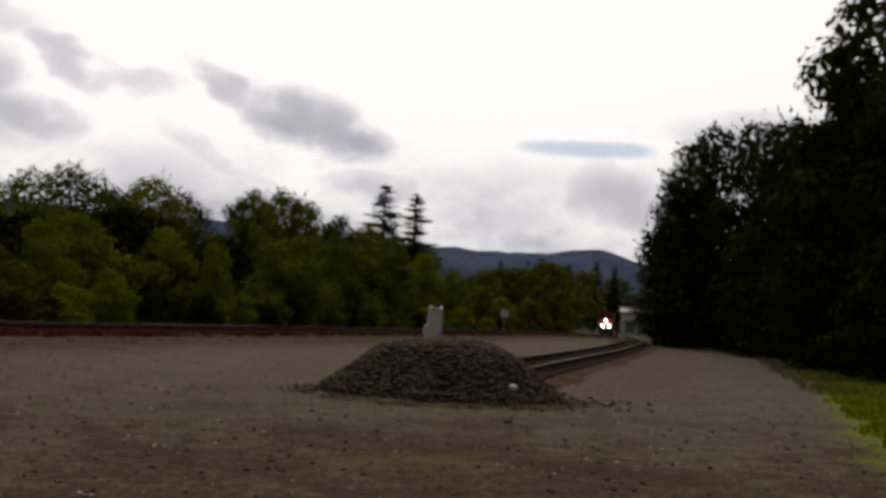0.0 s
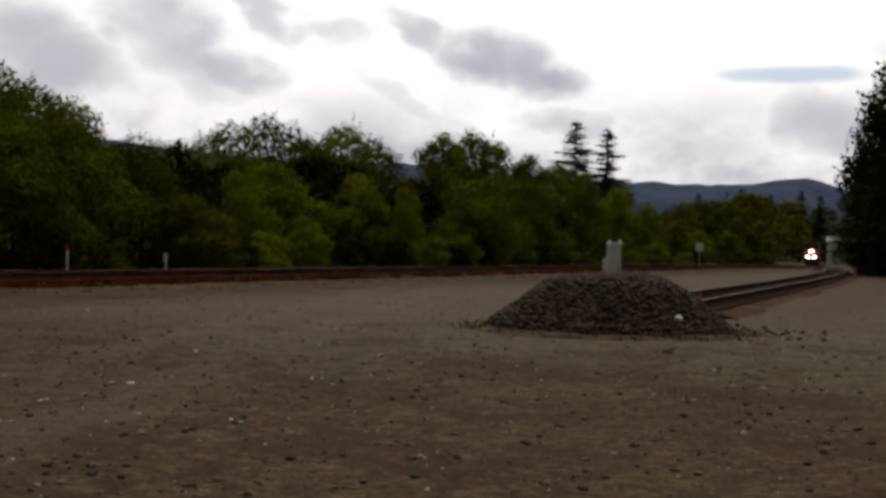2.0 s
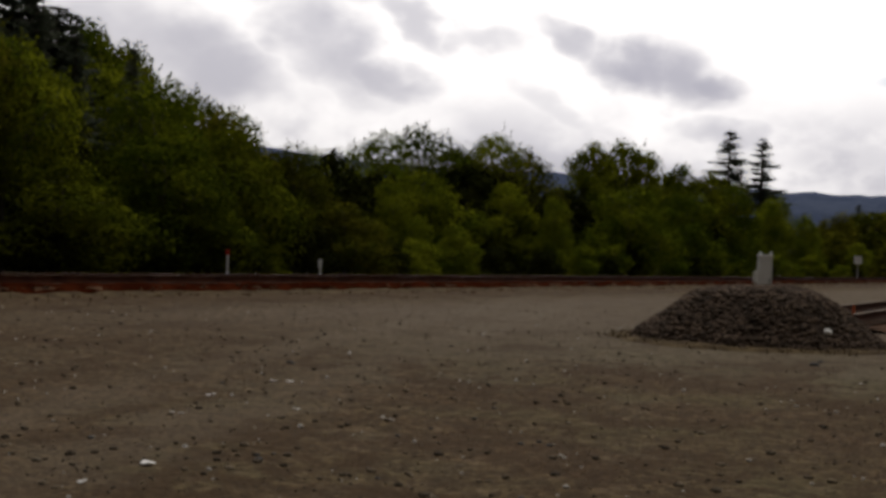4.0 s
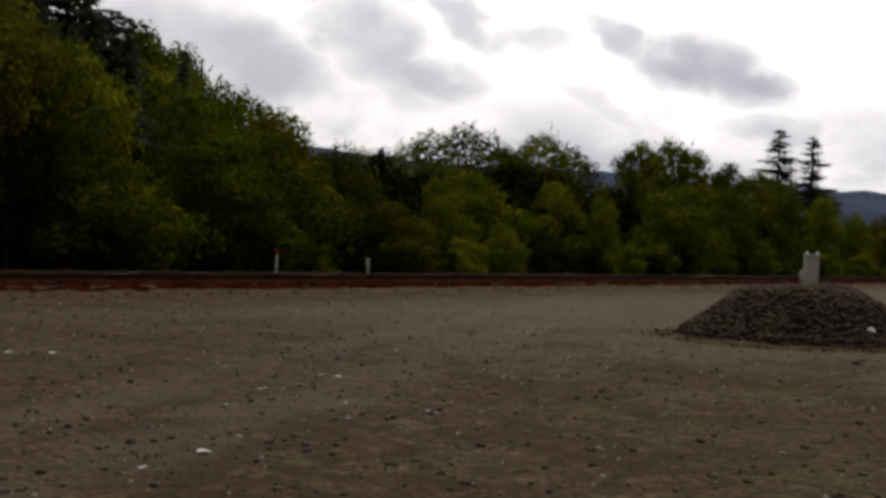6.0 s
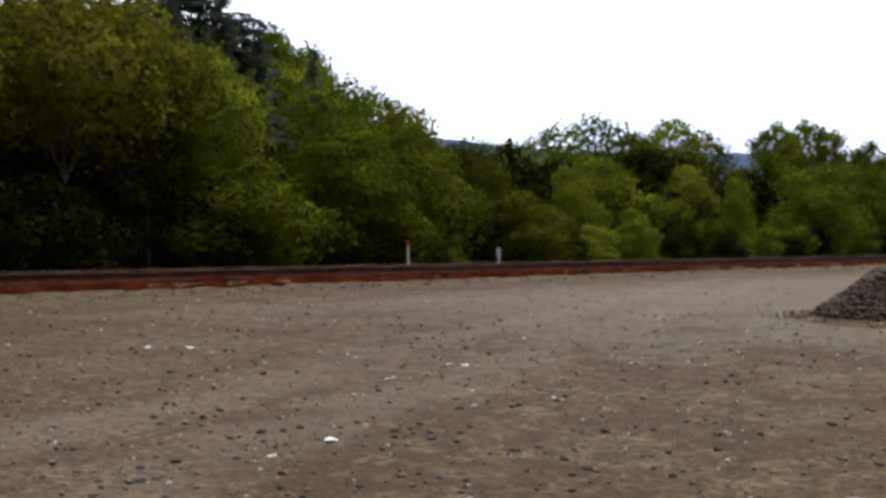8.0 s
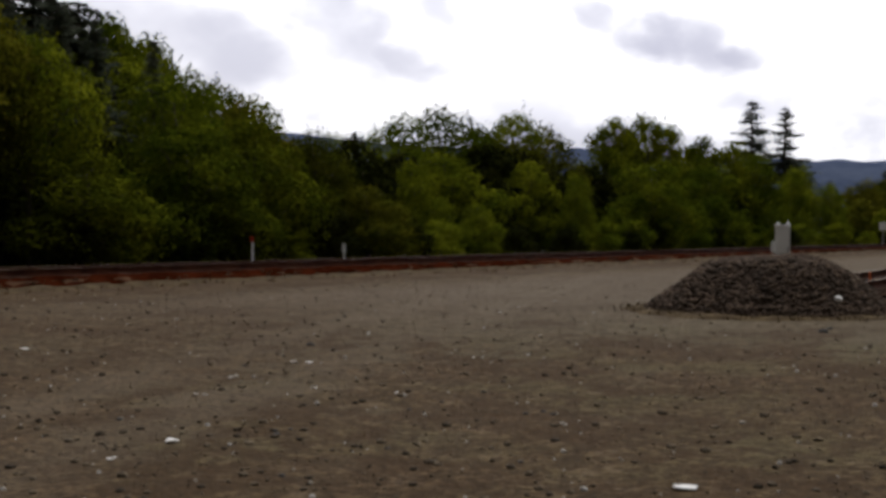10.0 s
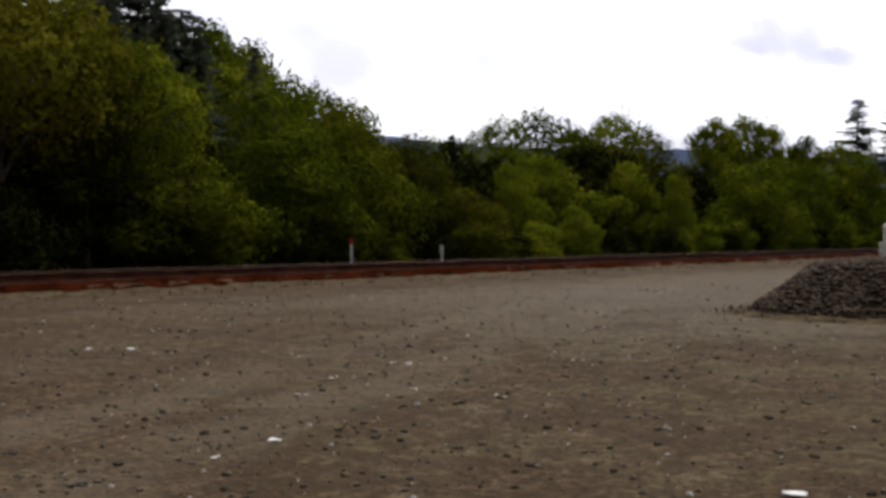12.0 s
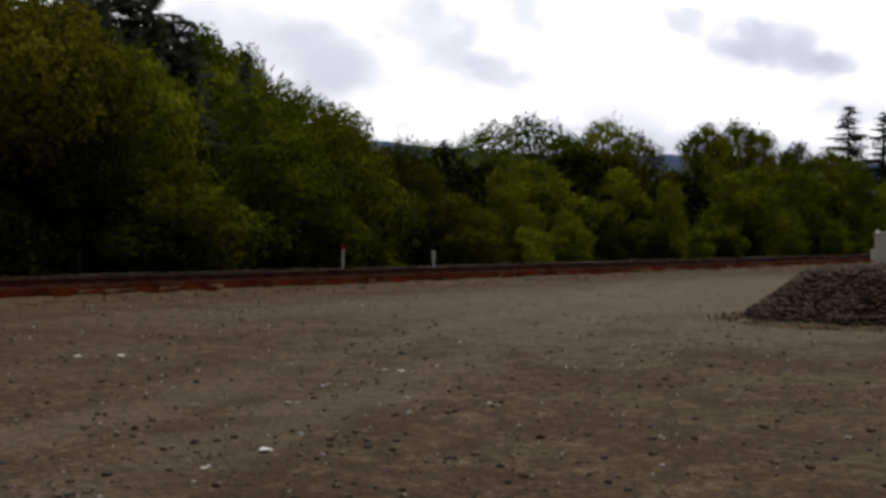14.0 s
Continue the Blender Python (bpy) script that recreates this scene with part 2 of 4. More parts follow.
def lit(name, colour, strength):
    m = bpy.data.materials.new(name)
    m.use_nodes = True
    p = m.node_tree.nodes["Principled BSDF"]
    p.inputs["Base Color"].default_value = (*colour, 1)
    p.inputs["Emission Color"].default_value = (*colour, 1)
    p.inputs["Emission Strength"].default_value = strength
    return m


GRAVEL = ground_material()
BASALT = surface("basalt_rubble", (0.026, 0.018, 0.012), (0.100, 0.069, 0.049), 3.0, 30.0, 0.92, per=0.6, spec=0.1)
PEBBLE = surface("loose_stone", (0.022, 0.017, 0.011), (0.118, 0.092, 0.064), 8.0, 50.0, 0.9, per=0.6, spec=0.1)
SOIL = surface("brown_soil", (0.030, 0.019, 0.010), (0.098, 0.070, 0.036), 2.2, 26.0, 0.95, bump=0.9, spec=0.05)
BALLAST = surface("rusty_ballast", (0.026, 0.012, 0.006), (0.098, 0.052, 0.028), 1.5, 22.0, 0.95, bump=1.0, spec=0.05)
# Shoulder ballast, darker and redder than the bed.
MAROON = surface("dark_maroon_ballast", (0.014, 0.003, 0.001), (0.044, 0.010, 0.004), 1.5, 22.0, 1.0, bump=1.0, spec=0.0)
RUST = surface("rusty_rail_steel", (0.026, 0.008, 0.004), (0.064, 0.021, 0.010), 2.0, 30.0, 0.9, 0.0, spec=0.1)
RAILTOP = surface("worn_rail_head", (0.12, 0.080, 0.054), (0.19, 0.135, 0.096), 2.0, 40.0, 0.65, 0.2, 0.1)
TIE = surface("creosoted_wood", (0.020, 0.011, 0.007), (0.052, 0.030, 0.019), 3.0, 25.0, 0.95, per=0.4, spec=0.05)
BARK = surface("bark", (0.035, 0.028, 0.022), (0.110, 0.092, 0.075), 2.5, 14.0, 0.95, bump=0.9, per=0.2)
LEAF = foliage("broad_leaves", (0.054, 0.078, 0.006), (0.192, 0.204, 0.013), 0.18)
LEAF_OLIVE = foliage("olive_leaves", (0.042, 0.050, 0.005), (0.150, 0.136, 0.013), 0.18)
# Broad leaves darkened: shade low in and between the trees is in the colour.
LEAF_SHADED = foliage("shaded_broad_leaves", (0.010, 0.013, 0.003), (0.031, 0.032, 0.006), 0.1)
LEAF_BRIGHT = foliage("young_leaves", (0.076, 0.104, 0.008), (0.200, 0.214, 0.015), 0.22)
LEAF_DEEP = foliage("deep_green_leaves", (0.034, 0.052, 0.004), (0.124, 0.134, 0.009), 0.15)
# Near-black poplar leaves: the backlit trees' shade is in the colour.
LEAF_POPLAR_SHADED = foliage("shaded_poplar_leaves", (0.013, 0.018, 0.004), (0.044, 0.048, 0.010), 0.15)
# Needles lightened throughout, taking the far firs' haze into their colour.
NEEDLE = foliage("hazed_fir_needles", (0.046, 0.058, 0.042), (0.105, 0.118, 0.084), 0.25)
BLADE = foliage("grass_blades", (0.085, 0.110, 0.006), (0.180, 0.195, 0.014), 0.3)
DRY = foliage("dry_weeds", (0.085, 0.080, 0.030), (0.17, 0.14, 0.06), 0.3)
BROWN = foliage("dead_grass", (0.050, 0.034, 0.016), (0.110, 0.080, 0.040), 0.2)
STEEL = surface("painted_grey_steel", (0.60, 0.60, 0.57), (0.72, 0.72, 0.69), 1.5, 18.0, 0.55, 0.1, 0.05)
CONCRETE = surface("concrete", (0.28, 0.27, 0.25), (0.40, 0.39, 0.36), 2.0, 25.0, 0.9)
WHITE = surface("white_paint", (0.80, 0.80, 0.78), (0.90, 0.90, 0.88), 3.0, 20.0, 0.6, bump=0.05)
PAPER = surface("wet_paper", (0.60, 0.59, 0.56), (0.78, 0.77, 0.75), 9.0, 40.0, 0.8, bump=0.2)
ORANGE = surface("orange_paint", (0.55, 0.10, 0.03), (0.70, 0.17, 0.05), 6.0, 30.0, 0.6, bump=0.05)
REDPAINT = surface("red_reflector", (0.45, 0.03, 0.02), (0.60, 0.06, 0.03), 6.0, 30.0, 0.5, bump=0.05)
LOCORED = surface("dusty_orange_red_paint", (0.20, 0.045, 0.028), (0.32, 0.075, 0.042), 1.0, 9.0, 0.5, bump=0.05)
BLACK = surface("sooty_black_steel", (0.012, 0.012, 0.012), (0.035, 0.032, 0.030), 2.0, 15.0, 0.7, 0.2)
GLASS = surface("dark_cab_glass", (0.02, 0.02, 0.025), (0.03, 0.03, 0.035), 1.0, 4.0, 0.08, bump=0.0)
ROOF = surface("grey_metal_roof", (0.30, 0.30, 0.30), (0.42, 0.42, 0.42), 1.0, 10.0, 0.6, 0.2, 0.1)
# Distance haze is put into the hills' blue base colour.
HILL = surface("hazy_wooded_hillside", (0.044, 0.060, 0.105), (0.078, 0.098, 0.148), 0.012, 0.06, 1.0, bump=0.0, spec=0.0)
LAMP = lit("locomotive_lamp_glass", (1.0, 0.95, 0.88), 30.0)


# ---- helpers ----
def mesh(name, verts, faces, material, smooth=False, mats=()):
    me = bpy.data.meshes.new(name)
    me.from_pydata([tuple(v) for v in verts], [], [tuple(int(i) for i in fc) for fc in faces])
    me.materials.append(material)
    for extra in mats:
        me.materials.append(extra)
    if smooth:
        me.polygons.foreach_set("use_smooth", [True] * len(me.polygons))
    me.update()
    return me


def quads(name, corners, material):
    """A mesh of loose quads from an array (n, 4, 3)."""
    n = len(corners)
    me = bpy.data.meshes.new(name)
    me.vertices.add(4 * n)
    me.vertices.foreach_set("co", np.asarray(corners, np.float32).ravel())
    me.loops.add(4 * n)
    me.loops.foreach_set("vertex_index", np.arange(4 * n, dtype=np.int32))
    me.polygons.add(n)
    me.polygons.foreach_set("loop_start", np.arange(0, 4 * n, 4, dtype=np.int32))
    me.materials.append(material)
    me.update(calc_edges=True)
    return me


def under(name, data, parent, m=None, label=""):
    ob = new(name, data)
    ob.parent = parent
    if m is not None:
        ob.matrix_basis = m
    return tagged(ob, label)


def part(name, bm, material, parent, label="", m=None):
    me = bpy.data.meshes.new(name)
    bm.to_mesh(me)
    bm.free()
    me.materials.append(material)
    return under(name, me, parent, m, label)


def thing(name, label, category, m=None, group="", kind=""):
    ob = new(name)
    ob.empty_display_size = 0.2
    if m is not None:
        ob.matrix_basis = m
    return tagged(ob, label, category, group, kind)


def block(sx_, sy_, sz_, at=(0, 0, 0), bevel=0.0, bm=None):
    """A bevelled box that stands with its base's middle at the place given."""
    own = bmesh.new()
    made = bmesh.ops.create_cube(own, size=1.0)
    bmesh.ops.transform(own, matrix=Matrix.Translation((at[0], at[1], at[2] + sz_ / 2)) @ Matrix.Diagonal((sx_, sy_, sz_, 1)), verts=made["verts"])
    if bevel:
        bmesh.ops.bevel(own, geom=own.edges[:], offset=bevel, segments=2, affect="EDGES", profile=0.6)
    if bm is None:
        return own
    tmp = bpy.data.meshes.new("tmp")
    own.to_mesh(tmp)
    own.free()
    bm.from_mesh(tmp)
    bpy.data.meshes.remove(tmp)
    return bm


def rod(r, h, at=(0, 0, 0), turn=None, top=None, sides=12):
    bm = bmesh.new()
    m = Matrix.Translation(at) @ (turn or Matrix()) @ Matrix.Translation((0, 0, h / 2))
    bmesh.ops.create_cone(bm, cap_ends=True, segments=sides, radius1=r, radius2=r if top is None else top, depth=h, matrix=m)
    return bm


def tubes(paths, sides=7):
    """Verts and faces of tapered tubes: each path is rows of x, y, z, radius."""
    verts, faces = [], []
    for rows in paths:
        start = len(verts)
        for k, (x, y, z, r) in enumerate(rows):
            a = Vector(rows[min(k + 1, len(rows) - 1)][:3]) - Vector(rows[max(k - 1, 0)][:3])
            q = a.to_track_quat("Z", "Y")
            for s in range(sides):
                u = 2 * math.pi * s / sides
                verts.append(Vector((x, y, z)) + q @ Vector((r * math.cos(u), r * math.sin(u), 0)))
        for k in range(len(rows) - 1):
            for s in range(sides):
                t = (s + 1) % sides
                a = start + k * sides
                faces.append((a + s, a + t, a + sides + t, a + sides + s))
        faces.append([start + (len(rows) - 1) * sides + s for s in range(sides)])
    return verts, faces


def leaf_quads(rng, at, normal, size, droop=0.25):
    n = len(at)
    normal = normal / np.linalg.norm(normal, axis=1, keepdims=True)
    along = np.cross(normal, rng.normal(size=(n, 3)))
    along /= np.linalg.norm(along, axis=1, keepdims=True)
    along[:, 2] -= droop
    across = np.cross(normal, along)
    s = size * (0.6 + 0.8 * rng.random((n, 1)))
    a, b = along * s, across * s * 0.40
    return np.stack([at - a * 0.5, at + b, at + a * 0.6, at - b], 1)


def crown_quads(rng, lob, count, size, holes, sprig):
    """Leaves over the rounded masses of a crown, uneven and with gaps, and sprigs that stand out of them."""
    pick = rng.choice(len(lob), count * 2, p=lob[:, 3] ** 2 / (lob[:, 3] ** 2).sum())
    d = rng.normal(size=(count * 2, 3))
    d[:, 2] += 0.15
    d /= np.linalg.norm(d, axis=1, keepdims=True)
    bump = np.array([noise.noise((v[0] * 2.1 + k * 7.3, v[1] * 2.1, v[2] * 2.1)) for v, k in zip(d, pick)])
    gaps = np.array([noise.noise((v[0] * 4.6, v[1] * 4.6 + k * 3.1, v[2] * 4.6)) for v, k in zip(d, pick)])
    depth = rng.random(count * 2) ** 1.6
    r = lob[pick, 3] * (1 + 0.30 * bump + 0.12 * gaps) * (1.04 - (0.42 if holes < -0.22 else 0.8) * depth)
    at = lob[pick, :3] + d * r[:, None] * np.array([1, 1, 0.86])
    inside = np.zeros(len(at), bool)
    for k, (x, y, z, q) in enumerate(lob):
        near = np.linalg.norm((at - (x, y, z)) / np.array([1, 1, 0.86]), axis=1) < 0.70 * q
        inside |= near & (pick != k)
    keep = np.flatnonzero(~inside & (gaps > holes - 0.25 * depth))[:count]
    at, d, r = at[keep], d[keep], r[keep]
    normal = d * 1.0 + np.array([0, 0, 0.15]) + rng.normal(size=at.shape) * 0.28
    made = [leaf_quads(rng, at, normal, size)]
    tops = rng.choice(len(at), int(len(at) * 0.016))
    for k in tops:
        if d[k, 2] < -0.2:
            continue
        n = 9
        f = np.linspace(0.1, 1, n)[:, None]
        way_ = d[k] * 0.7 + np.array([0, 0, 0.55]) + rng.normal(size=3) * 0.35
        line = at[k] + way_ * f * sprig * (0.3 + 0.6 * rng.random()) + rng.normal(size=(n, 3)) * size * 0.4 * (1.2 - f)
        made.append(leaf_quads(rng, line, way_ * 0.4 + rng.normal(size=(n, 3)), size * 0.75))
    return np.concatenate(made)


def broadleaf(seed, height=10.0, width=7.0, low=0.18, count=9000, size=0.26, material=None, lobes=8, fat=1.0, holes=-0.35, sprig=0.9, label="", name="tree", category="tree"):
    """A broad-leaved tree or shrub: trunk, limbs to each lobe of the crown, and clumps of leaves on the lobes."""
    rng = np.random.default_rng(seed)
    root = thing(name, label, category)
    lob = []
    for k in range(lobes):
        f = (k + 0.5) / lobes
        z = height * (low + 0.10 + (0.80 - low) * f)
        spread = width / 2 * (0.62 * math.sin(math.pi * min(1, 0.24 + 0.72 * f)) ** 0.8)
        u = k * 2.399 + rng.random() * 0.9
        rr = spread * (0.60 + 0.5 * rng.random())
        lob.append((rr * math.cos(u), rr * math.sin(u), z, width * fat * (0.22 + 0.09 * rng.random()) * (1.12 - 0.38 * f)))
    lob = np.array(lob)
    cards = crown_quads(rng, lob, count, size, holes, sprig)
    stretch = 0.975 * height / np.percentile(cards[:, 0, 2], 97.5)
    cards[:, :, 2] *= stretch
    lob[:, 2] *= stretch
    cards[:, :, 2] = np.maximum(cards[:, :, 2], 0.03)
    paths = [[(0.15 * math.sin(k) * k / 5, 0.12 * math.cos(2 * k) * k / 5, height * 0.86 * k / 6, height * 0.019 * (1.15 - 0.16 * k)) for k in range(7)]]
    for x, y, z, r in lob:
        base = max(0.1, z - 0.28 * height)
        paths.append([(x * f, y * f, base + (z - base) * f ** 0.8, height * 0.008 * (1.1 - 0.8 * f)) for f in (0, 0.3, 0.65, 1.0)])
    for c in cards[:: max(1, len(cards) // 26), 0]:
        l = lob[np.argmin(((lob[:, :3] - c) ** 2).sum(1))]
        paths.append([tuple(l[:3] * (1 - f) + c * f) + (height * 0.0026 * (1.15 - f),) for f in (0, 0.5, 1.0)])
    under("trunk", mesh("trunk", *tubes(paths, 5), BARK, True), root)
    under("crown", quads("crown", cards, material or LEAF), root)
    return root


def conifer(seed, height=14.0, width=5.0, whorls=26, per=6, material=None, gap=0.12, label=""):
    """A fir: straight trunk, whorls of sinking boughs, each with its sprays of needles."""
    rng = np.random.default_rng(seed)
    root = thing("fir_tree", label, "conifer")
    paths = [[(0, 0, height * k / 6, height * 0.016 * (1.04 - k / 6)) for k in range(7)]]
    cards = []
    for k in range(whorls):
        f = k / (whorls - 1)
        z = height * (gap + (0.985 - gap) * f)
        reach = width / 2 * (1.03 - f) ** 0.78 * (0.82 + 0.3 * rng.random())
        for j in range(per):
            if rng.random() < 0.3:
                continue
            u = 2 * math.pi * (j + 0.5 * (k % 2)) / per + rng.normal() * 0.25
            ln = reach * (0.45 + 0.75 * rng.random())
            c, s = math.cos(u), math.sin(u)
            sink = 0.22 + 0.12 * rng.random() - 0.35 * f
            z = height * (gap + (0.985 - gap) * min(1.0, max(0.0, f + rng.normal() * 0.026)))
            tip = [(c * ln * g, s * ln * g, z + ln * (0.12 * g - sink * g * g), height * 0.0022 * (1.2 - g) + 0.004) for g in (0, 0.5, 1.0)]
            paths.append(tip)
            steps = max(6, int(ln * 11))
            g = (np.arange(steps) + rng.random(steps)) / steps
            at = np.stack([c * ln * g, s * ln * g, z + ln * (0.12 * g - sink * g * g)], 1)
            for side in (-1, 1):
                sp = (0.13 + 0.36 * (1 - g) * min(1, ln / 1.6))[:, None] * (0.7 + 0.7 * rng.random((steps, 1)))
                out = np.array([[c * 0.55 - s * side, s * 0.55 + c * side, -0.8]]) * sp + rng.normal(size=(steps, 3)) * 0.05
                wide = np.array([[c, s, -0.1]]) * sp * 0.42
                cards.append(np.stack([at - wide * 0.5, at + wide * 0.5, at + out + wide * 0.35, at + out - wide * 0.2], 1))
    under("trunk", mesh("trunk", *tubes(paths, 5), BARK, True), root)
    under("crown", quads("crown", np.concatenate(cards), material or NEEDLE), root)
    return root


def grade(y):
    """The line falls a little towards the bend."""
    f = min(1.0, max(0.0, (y - 110) / 120))
    return -1.0 * f * f * (3 - 2 * f)


def smooth_line(points, step=1.0):
    """Evenly spaced points along a smooth curve through the points given."""
    p = np.array(points, float)
    p = np.vstack([2 * p[0] - p[1], p, 2 * p[-1] - p[-2]])
    out = []
    for k in range(1, len(p) - 2):
        for t in np.linspace(0, 1, 24, endpoint=False):
            a, b, c, d = p[k - 1 : k + 3]
            out.append(0.5 * (2 * b + (c - a) * t + (2 * a - 5 * b + 4 * c - d) * t * t + (3 * b - a - 3 * c + d) * t ** 3))
    out = np.array(out + [p[-2]])
    run = np.r_[0, np.cumsum(np.linalg.norm(np.diff(out, axis=0), axis=1))]
    s = np.arange(0, run[-1], step)
    return np.stack([np.interp(s, run, out[:, k]) for k in range(2)], 1)


def normals(line):
    d = np.gradient(line, axis=0)
    d /= np.linalg.norm(d, axis=1, keepdims=True)
    return np.stack([d[:, 1], -d[:, 0]], 1)


def sweep(line, profile, closed, jitter=0.0, seed=1):
    """Verts and faces of a profile (offset to the right, height) drawn along a line."""
    rng = np.random.default_rng(seed)
    nn, k = normals(line), len(profile)
    verts, faces = [], []
    for p, n in zip(line, nn):
        for o, z in profile:
            j = rng.normal() * jitter if jitter else 0.0
            verts.append((p[0] + n[0] * (o + j), p[1] + n[1] * (o + j), z + j * 0.25 + grade(p[1])))
    for a in range(len(line) - 1):
        for b in range(k if closed else k - 1):
            c = (b + 1) % k
            faces.append((a * k + b, (a + 1) * k + b, (a + 1) * k + c, a * k + c))
    return verts, faces


def stone_mesh(name, seed, r, material):
    rng = np.random.default_rng(seed)
    bm = bmesh.new()
    bmesh.ops.create_icosphere(bm, subdivisions=1, radius=r)
    for v in bm.verts:
        v.co *= 0.72 + 0.5 * rng.random()
        v.co.z *= 0.75
    me = bpy.data.meshes.new(name)
    bm.to_mesh(me)
    bm.free()
    me.materials.append(material)
    return me


def joined(name, shapes, places, material):
    """Many copies of some small meshes as one mesh; places: rows of x, y, z, scale, turn."""
    vs, fs, start = [], [], 0
    forms = [(np.array([v.co[:] for v in me.vertices]), np.array([p.vertices[:] for p in me.polygons])) for me in shapes]
    for k, (x, y, z, s, u) in enumerate(places):
        v, fc = forms[k % len(forms)]
        c, d = math.cos(u), math.sin(u)
        vs.append(np.stack([x + s * (v[:, 0] * c - v[:, 1] * d), y + s * (v[:, 0] * d + v[:, 1] * c), z + s * v[:, 2]], 1))
        fs.append(fc + start)
        start += len(v)
    v, fc = np.concatenate(vs), np.concatenate(fs)
    me = bpy.data.meshes.new(name)
    me.from_pydata(v.tolist(), [], fc.tolist())
    me.materials.append(material)
    return me


# ---- ground ----
MAIN = smooth_line([(-44, -53), (-27.7, 0), (-20.1, 25), (-12.5, 50), (-5.7, 72), (3.4, 102), (11.6, 130), (18.2, 157), (24, 190), (33.3, 248), (46.5, 327), (53, 365)], 0.5)
STUB = smooth_line([(1.1, 30.6), (1.85, 33.8), (2.95, 38.7), (5.3, 49), (8.8, 64.5), (12.9, 84.5), (15.7, 100), (19.0, 124), (21.8, 150), (25.5, 195)], 0.5)


def rise(x, y):
    """Small swells of the yard."""
    return grade(y) + 0.05 * noise.noise((x * 0.11, y * 0.11, 3.0)) + 0.018 * noise.noise((x * 0.6, y * 0.6, 9.0))


def build_ground():
    gx = np.r_[-4000, -1500, -500, -200, -100, np.linspace(-60, 60, 260), 100, 200, 500, 1500, 4000]
    gy = np.r_[-3000, -800, -200, -60, np.linspace(-20, 60, 200), np.linspace(62, 200, 70), 260, 400, 900, 2000, 4500]
    verts = [(x, y, rise(x, y) if abs(x) < 70 and -30 < y < 210 else grade(y)) for y in gy for x in gx]
    k = len(gx)
    faces = [(j * k + i, j * k + i + 1, (j + 1) * k + i + 1, (j + 1) * k + i) for j in range(len(gy) - 1) for i in range(k - 1)]
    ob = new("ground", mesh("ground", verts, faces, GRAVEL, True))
    tagged(ob, "flat grey-brown gravel yard with dirt, moss and grassy verge", "ground", kind="structure")


build_ground()


def build_hills():
    """One wooded ridge a long way off, haze put into its colour."""
    rng = np.random.default_rng(5)
    az = np.radians(np.linspace(-75, 40, 240))
    deg = np.degrees(az)
    top = np.interp(deg, [-75, -40, -31, -24, -20, -15, -11, -6, 1, 4, 7.3, 9.3, 13.5, 20, 40], [210, 205, 200, 192, 172, 160, 166, 146, 137, 134, 151, 122, 92, 90, 110])
    top = top + np.array([5 * noise.noise((d * 0.9, 0, 0)) + 2.2 * noise.noise((d * 6, 4, 0)) for d in deg])
    verts, faces = [], []
    for a, h in zip(az, top):
        for f, g in ((2150, 0.0), (2260, 0.45), (2400, 0.86), (2500, 1.0), (2900, 0.6)):
            verts.append((f * math.sin(a), f * math.cos(a), -1 + h * g))
    for k in range(len(az) - 1):
        for j in range(4):
            faces.append((k * 5 + j, k * 5 + 5 + j, k * 5 + 6 + j, k * 5 + 1 + j))
    tagged(new("backdrop", mesh("backdrop", verts, faces, HILL, True)), "far blue-green wooded hills, haze in their colour, under low cloud", "hills", kind="structure")


build_hills()


# ---- tracks ----
RAIL_PROFILE = [(o, 1.18 * z) for o, z in [(-0.07, 0.0), (0.07, 0.0), (0.07, 0.015), (0.012, 0.03), (0.012, 0.125), (0.037, 0.135), (0.037, 0.17), (-0.037, 0.17), (-0.037, 0.135), (-0.012, 0.125), (-0.012, 0.03), (-0.07, 0.015)]]


def build_track(line, bed, base, label, limit, seed, steep=False):
    root = thing("railway_track", label, "railway track", kind="structure")
    under("ballast_bed", mesh("ballast_bed", *sweep(line, bed, False, 0.06, seed), BALLAST, True), root, label="rusty brown ballast bed")
    if steep:
        under("ballast_shoulder", mesh("ballast_shoulder", *sweep(line, [(1.92, 0.06), (1.66, 0.20), (1.50, 0.278), (0.92, 0.284)], False, 0.04, seed + 5), MAROON, True), root, label="dark maroon ballast shoulder")
        under("soil_bank", mesh("soil_bank", *sweep(line, [(3.1, -0.07), (2.4, 0.035), (1.82, 0.10)], False, 0.06, seed + 6), SOIL, True), root, label="low bank of brown soil beside the ballast")
    for off in (-0.7535, 0.7535):
        v, f = sweep(line[::2], [(off + o, base + z) for o, z in RAIL_PROFILE], True)
        me = mesh("rail", v, f, RUST, False, (RAILTOP,))
        for k, poly in enumerate(me.polygons):
            if k % 12 == 6:
                poly.material_index = 1
        under("rail", me, root, label="rusty steel rail with worn head")
    bm = block(2.6, 0.23, 0.17, (0, 0, -0.085), 0.012)
    tie = bpy.data.meshes.new("tie")
    bm.to_mesh(tie)
    bm.free()
    tie.materials.append(TIE)
    nn, rest, rng = normals(line), [], np.random.default_rng(seed)
    for k in range(len(line)):
        p, n = line[k], nn[k]
        u = math.atan2(n[1], n[0]) + rng.normal() * 0.01
        if k < limit:
            under("tie", tie, root, pose(p[0], p[1], base + grade(p[1]) - 0.09 + rng.normal() * 0.006, 0, 0, math.degrees(u)))
        else:
            rest.append((p[0], p[1], base + grade(p[1]) - 0.09, 1.0, u))
    if rest:
        tagged(under("ties_beyond", joined("ties_beyond", [block_mesh(2.6, 0.23, 0.17)], rest, TIE), root), kind="stuff")
    return root


